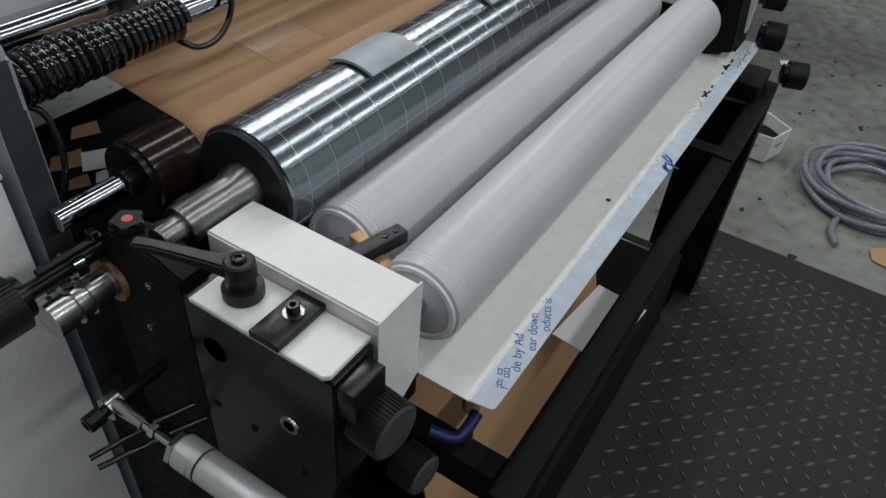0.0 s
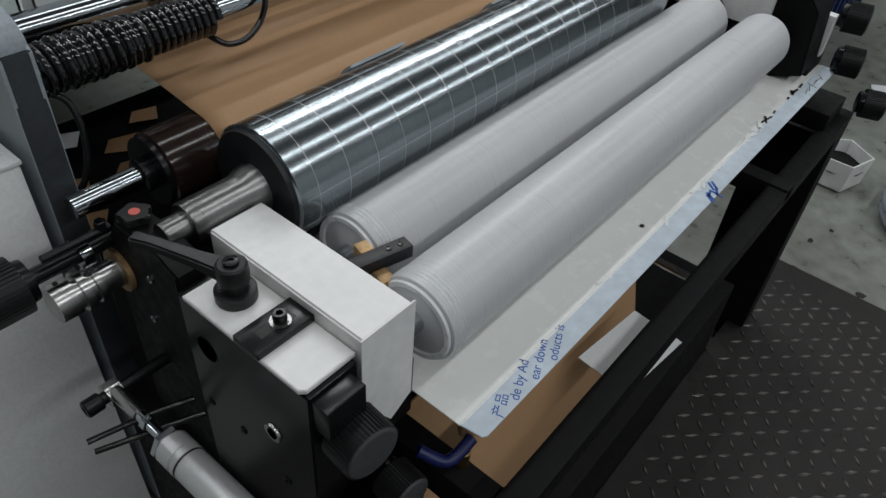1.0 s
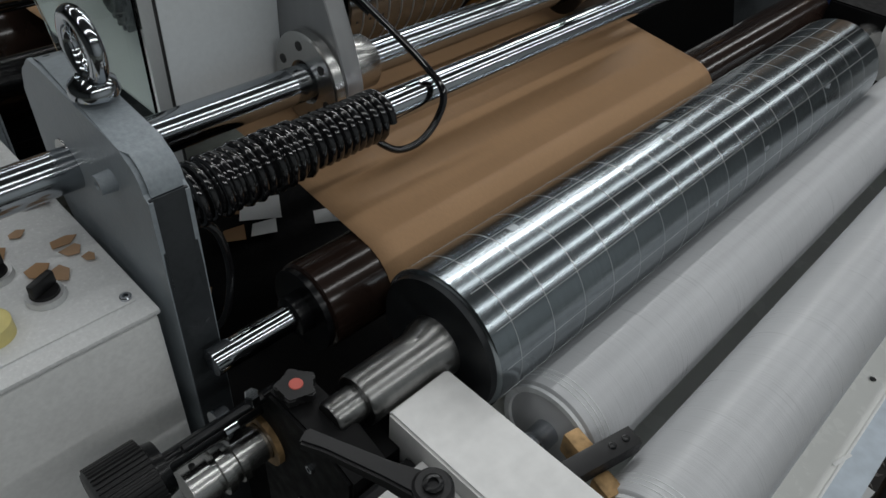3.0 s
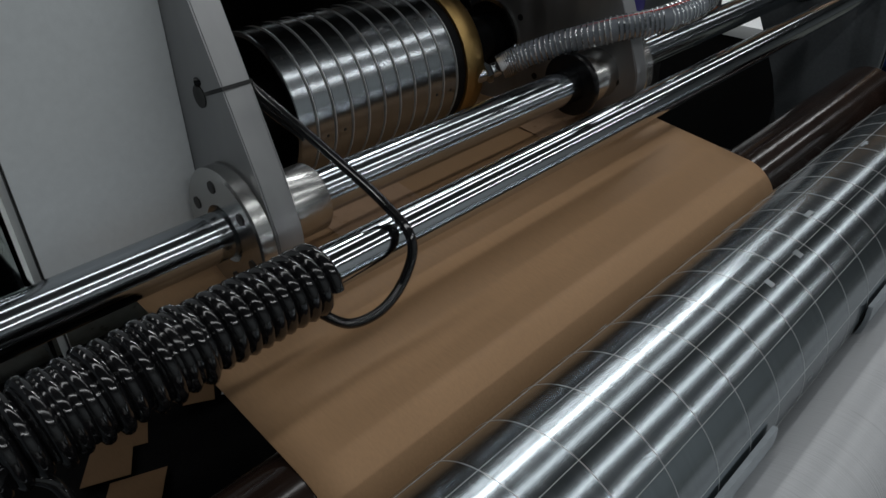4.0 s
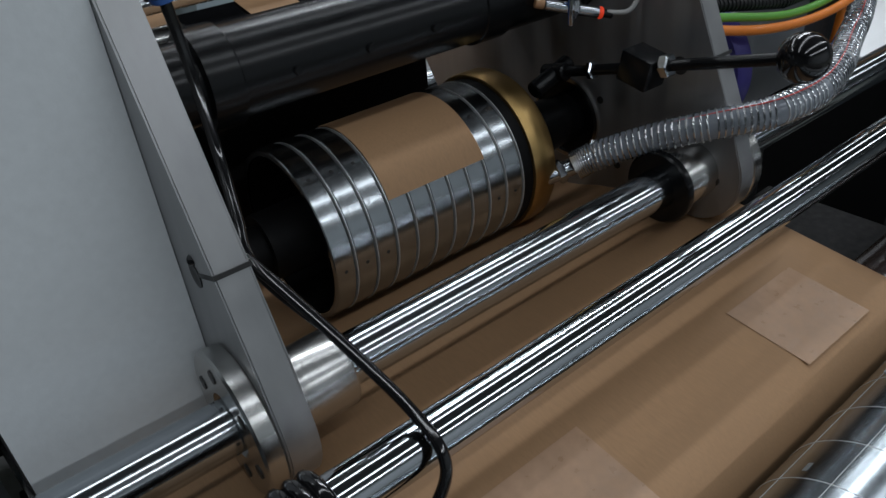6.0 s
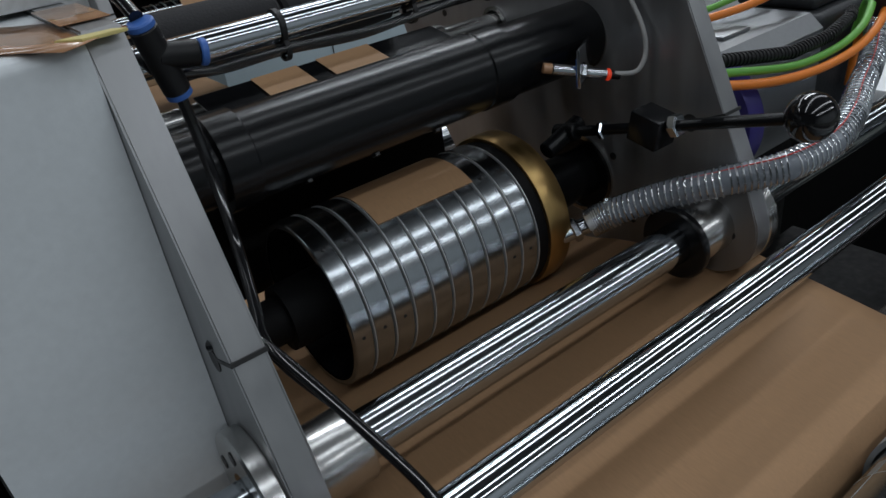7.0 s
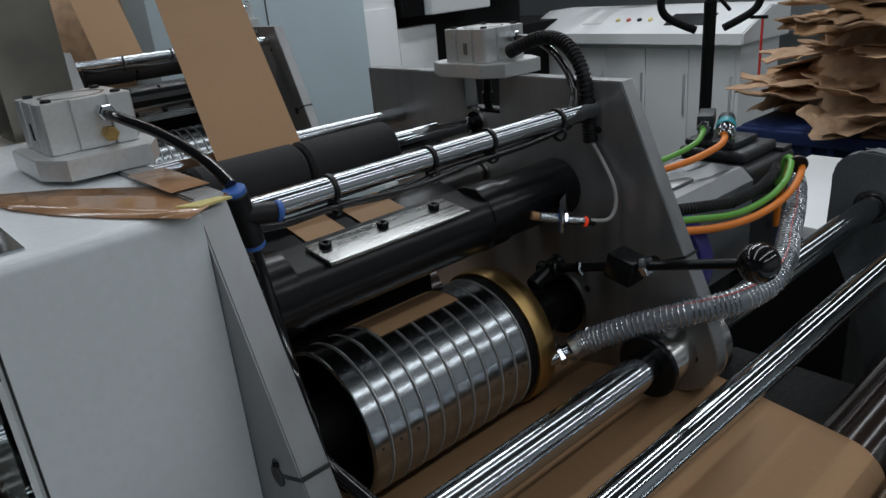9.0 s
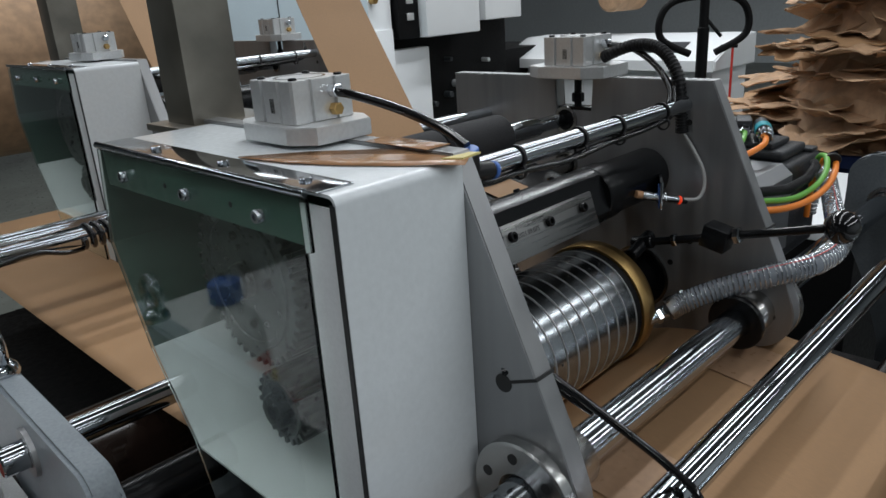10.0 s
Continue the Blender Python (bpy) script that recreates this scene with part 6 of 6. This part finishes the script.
# ---- floor clutter beyond the tray, and scraps under the line ----
def clutter():
    h = thing("coiled_clear_hose", "loose coil of clear grey hose lying on the floor", "hose")
    rnd = random.Random(6)
    for k in range(9):
        r = 0.17 + 0.012 * k + rnd.uniform(-0.01, 0.01)
        cx, cy = 2.32 + rnd.uniform(-0.03, 0.03), -0.57 + rnd.uniform(-0.03, 0.03)
        pts = [Vector((cx + r * math.cos(2 * math.pi * i / 36), cy + r * math.sin(2 * math.pi * i / 36), 0.014 + 0.016 * (k % 5) + 0.006 * math.sin(i * 0.7 + k))) for i in range(37)]
        part("loop", sweep(pts, 0.0115, 10), M_CLEARHOSE, h)
    part("loose_end", pipe([(2.16, -0.5, 0.02), (2.0, -0.47, 0.014), (1.9, -0.5, 0.014)], 0.0115), M_CLEARHOSE, h)
    j = thing("plastic_canister", "milky white cut-open plastic canister on the floor", "canister", at=(2.36, -0.1, 0))
    part("body", lathe([(0, 0.09), (0.012, 0.105), (0.12, 0.112), (0.125, 0.112), (0.125, 0.106), (0.02, 0.10)], 5, "z"), M_MESHPLASTIC, j)
    part("dregs", lathe([(0.075, 0.095), (0.078, 0.002)], 12, "z"), M_BLACKPAINT, j)
    for k, (x, y) in enumerate(((3.3, -0.05), (1.95, -0.66), (2.02, -0.74), (1.9, -0.78), (2.1, -0.7))):
        pts = [(rnd.uniform(0.03, 0.07) * math.cos(a), rnd.uniform(0.03, 0.07) * math.sin(a)) for a in (0, 1.3, 2.5, 3.7, 5.1)]
        ob = part("floor_scrap", moved(extrude_xy(pts, 0.003, 0.006, 0), Matrix.Translation((x, y, 0.0))), (M_WHITE, M_KRAFT, M_ORANGE, M_KRAFT, M_TAPE_Y)[k], smooth=False)
        tagged(ob, ("white" if k == 0 else "coloured") + " paper scrap lying on the floor", "paper scrap", "paper scraps on the floor")
    for k in range(70):
        x, y, s = rnd.uniform(1.72, 3.6), rnd.uniform(-1.4, 0.5), rnd.uniform(0.006, 0.022)
        pts = [(s * rnd.uniform(0.6, 1.2) * math.cos(a), s * rnd.uniform(0.5, 1.0) * math.sin(a)) for a in (0, 0.9, 1.9, 2.8, 3.9, 5.2)]
        ob = part("floor_stain", moved(extrude_xy(pts, 0.0006, 0.0016, 0), Matrix.Translation((x, y, 0))), M_CHECKER, smooth=False)
        tagged(ob, "dark spot of dried glue on the floor", "stain", "dried spots on the floor")
    for k in range(16):
        x, y, s = rnd.uniform(0.0, 0.45), rnd.uniform(0.75, 1.22), rnd.uniform(0.03, 0.06)
        pts = [(s * rnd.uniform(0.8, 1.1) * math.cos(a), s * rnd.uniform(0.6, 1.0) * math.sin(a)) for a in (0.4, 1.9, 3.3, 5.0)]
        ob = part("paper_offcut", moved(extrude_xy(pts, 0, 0.0008, 0), Matrix.Translation((x, y, 0.552 + 0.001 * k)) @ Matrix.Rotation(rnd.uniform(-0.1, 0.1), 4, "X")), M_KRAFT if k % 4 else M_WHITE, smooth=False)
        tagged(ob, "brown paper offcut lying inside the machine", "paper scrap", "paper offcuts in the machine")


clutter()


# ---- everything that turns or runs ----
TURN = 0.5475


def spin(ob, spec, per_second, start, step, off=(0, 0, 0)):
    rows = []
    n = round(10.0 / step)
    for k in range(n + 1):
        t = k * step
        rows.append((t, pose(off[0], spec[0] + off[1], spec[1] + off[2], (start + per_second * t) % 360)))
    walk(ob, rows)


def motions():
    w = 360 / TURN
    spin(T_SILVER, SILVER, w, -6, 0.1)
    spin(T_IMPR, IMPR, -w * SILVER[2] / IMPR[2], 0, 0.05)
    spin(T_ROLLB, ROLL_B, -w * 0.35, 0, 0.1)
    spin(T_ROLLF, ROLL_F, w * 0.35, 0, 0.1)
    spin(T_DRUM, DRUM, w, 0, 0.1)
    spin(T_CUT, CUTTER, -w, 346, 0.1)
    spin(T_DRUM2, DRUM, w, 40, 0.1, (0.262, 1.25, 0.042))
    spin(T_CUT2, CUTTER, -w, 100, 0.1, (0.262, 1.25, 0.042))
    for ob, spec, rate in zip(T_GEARS, ((0.925, 1.285), (0.872, 1.142), (0.765, 1.25)), (0.35, -0.745, 0.571)):
        spin(ob, spec, w * rate, 0, 0.1)
    # the patch creeps while its strip is fed, then leaves at drum speed: leading edge over one turn
    cycle = ((0.0, 96), (0.10, 106), (0.20, 120), (0.30, 152), (0.352, 190), (0.40, 218), (0.447, 246), (0.472, 300), (0.497, 360), (0.522, 425), (TURN, 456))
    rows, k = [], 0
    start = 7.885 - 15 * TURN
    while True:
        for u, a in cycle[:-1]:
            t = start + k * TURN + u
            if -0.09 <= t <= 10.09:
                rows.append((t, pose(0, DRUM[0], DRUM[1], (a - 86) % 360)))
        k += 1
        if start + k * TURN > 10.2:
            break
    walk(T_STRIP, rows)
    # glue patches run along the web and return beneath it
    for ob in T_PATCHES:
        rows, k = [], 0
        begin = 3.83 - 7 * TURN
        while begin + k * TURN < 10.1:
            b = begin + k * TURN
            for u, y, drop in ((0.0, 0.452, 0), (0.06, 0.505, 0), (0.12, 0.558, 0), (0.17, 0.602, 0), (0.21, 0.62, 0.03), (0.27, 0.60, 0.075), (0.42, 0.47, 0.075), (0.47, 0.43, 0.03), (0.5175, 0.4255, 0)):
                z = 1.0318 + (y - 0.399) * 0.1244 + 0.0006 - drop
                if -0.1 <= b + u <= 10.1:
                    rows.append((b + u, pose(0, y, z, 7.1)))
            k += 1
        walk(ob, rows)


motions()
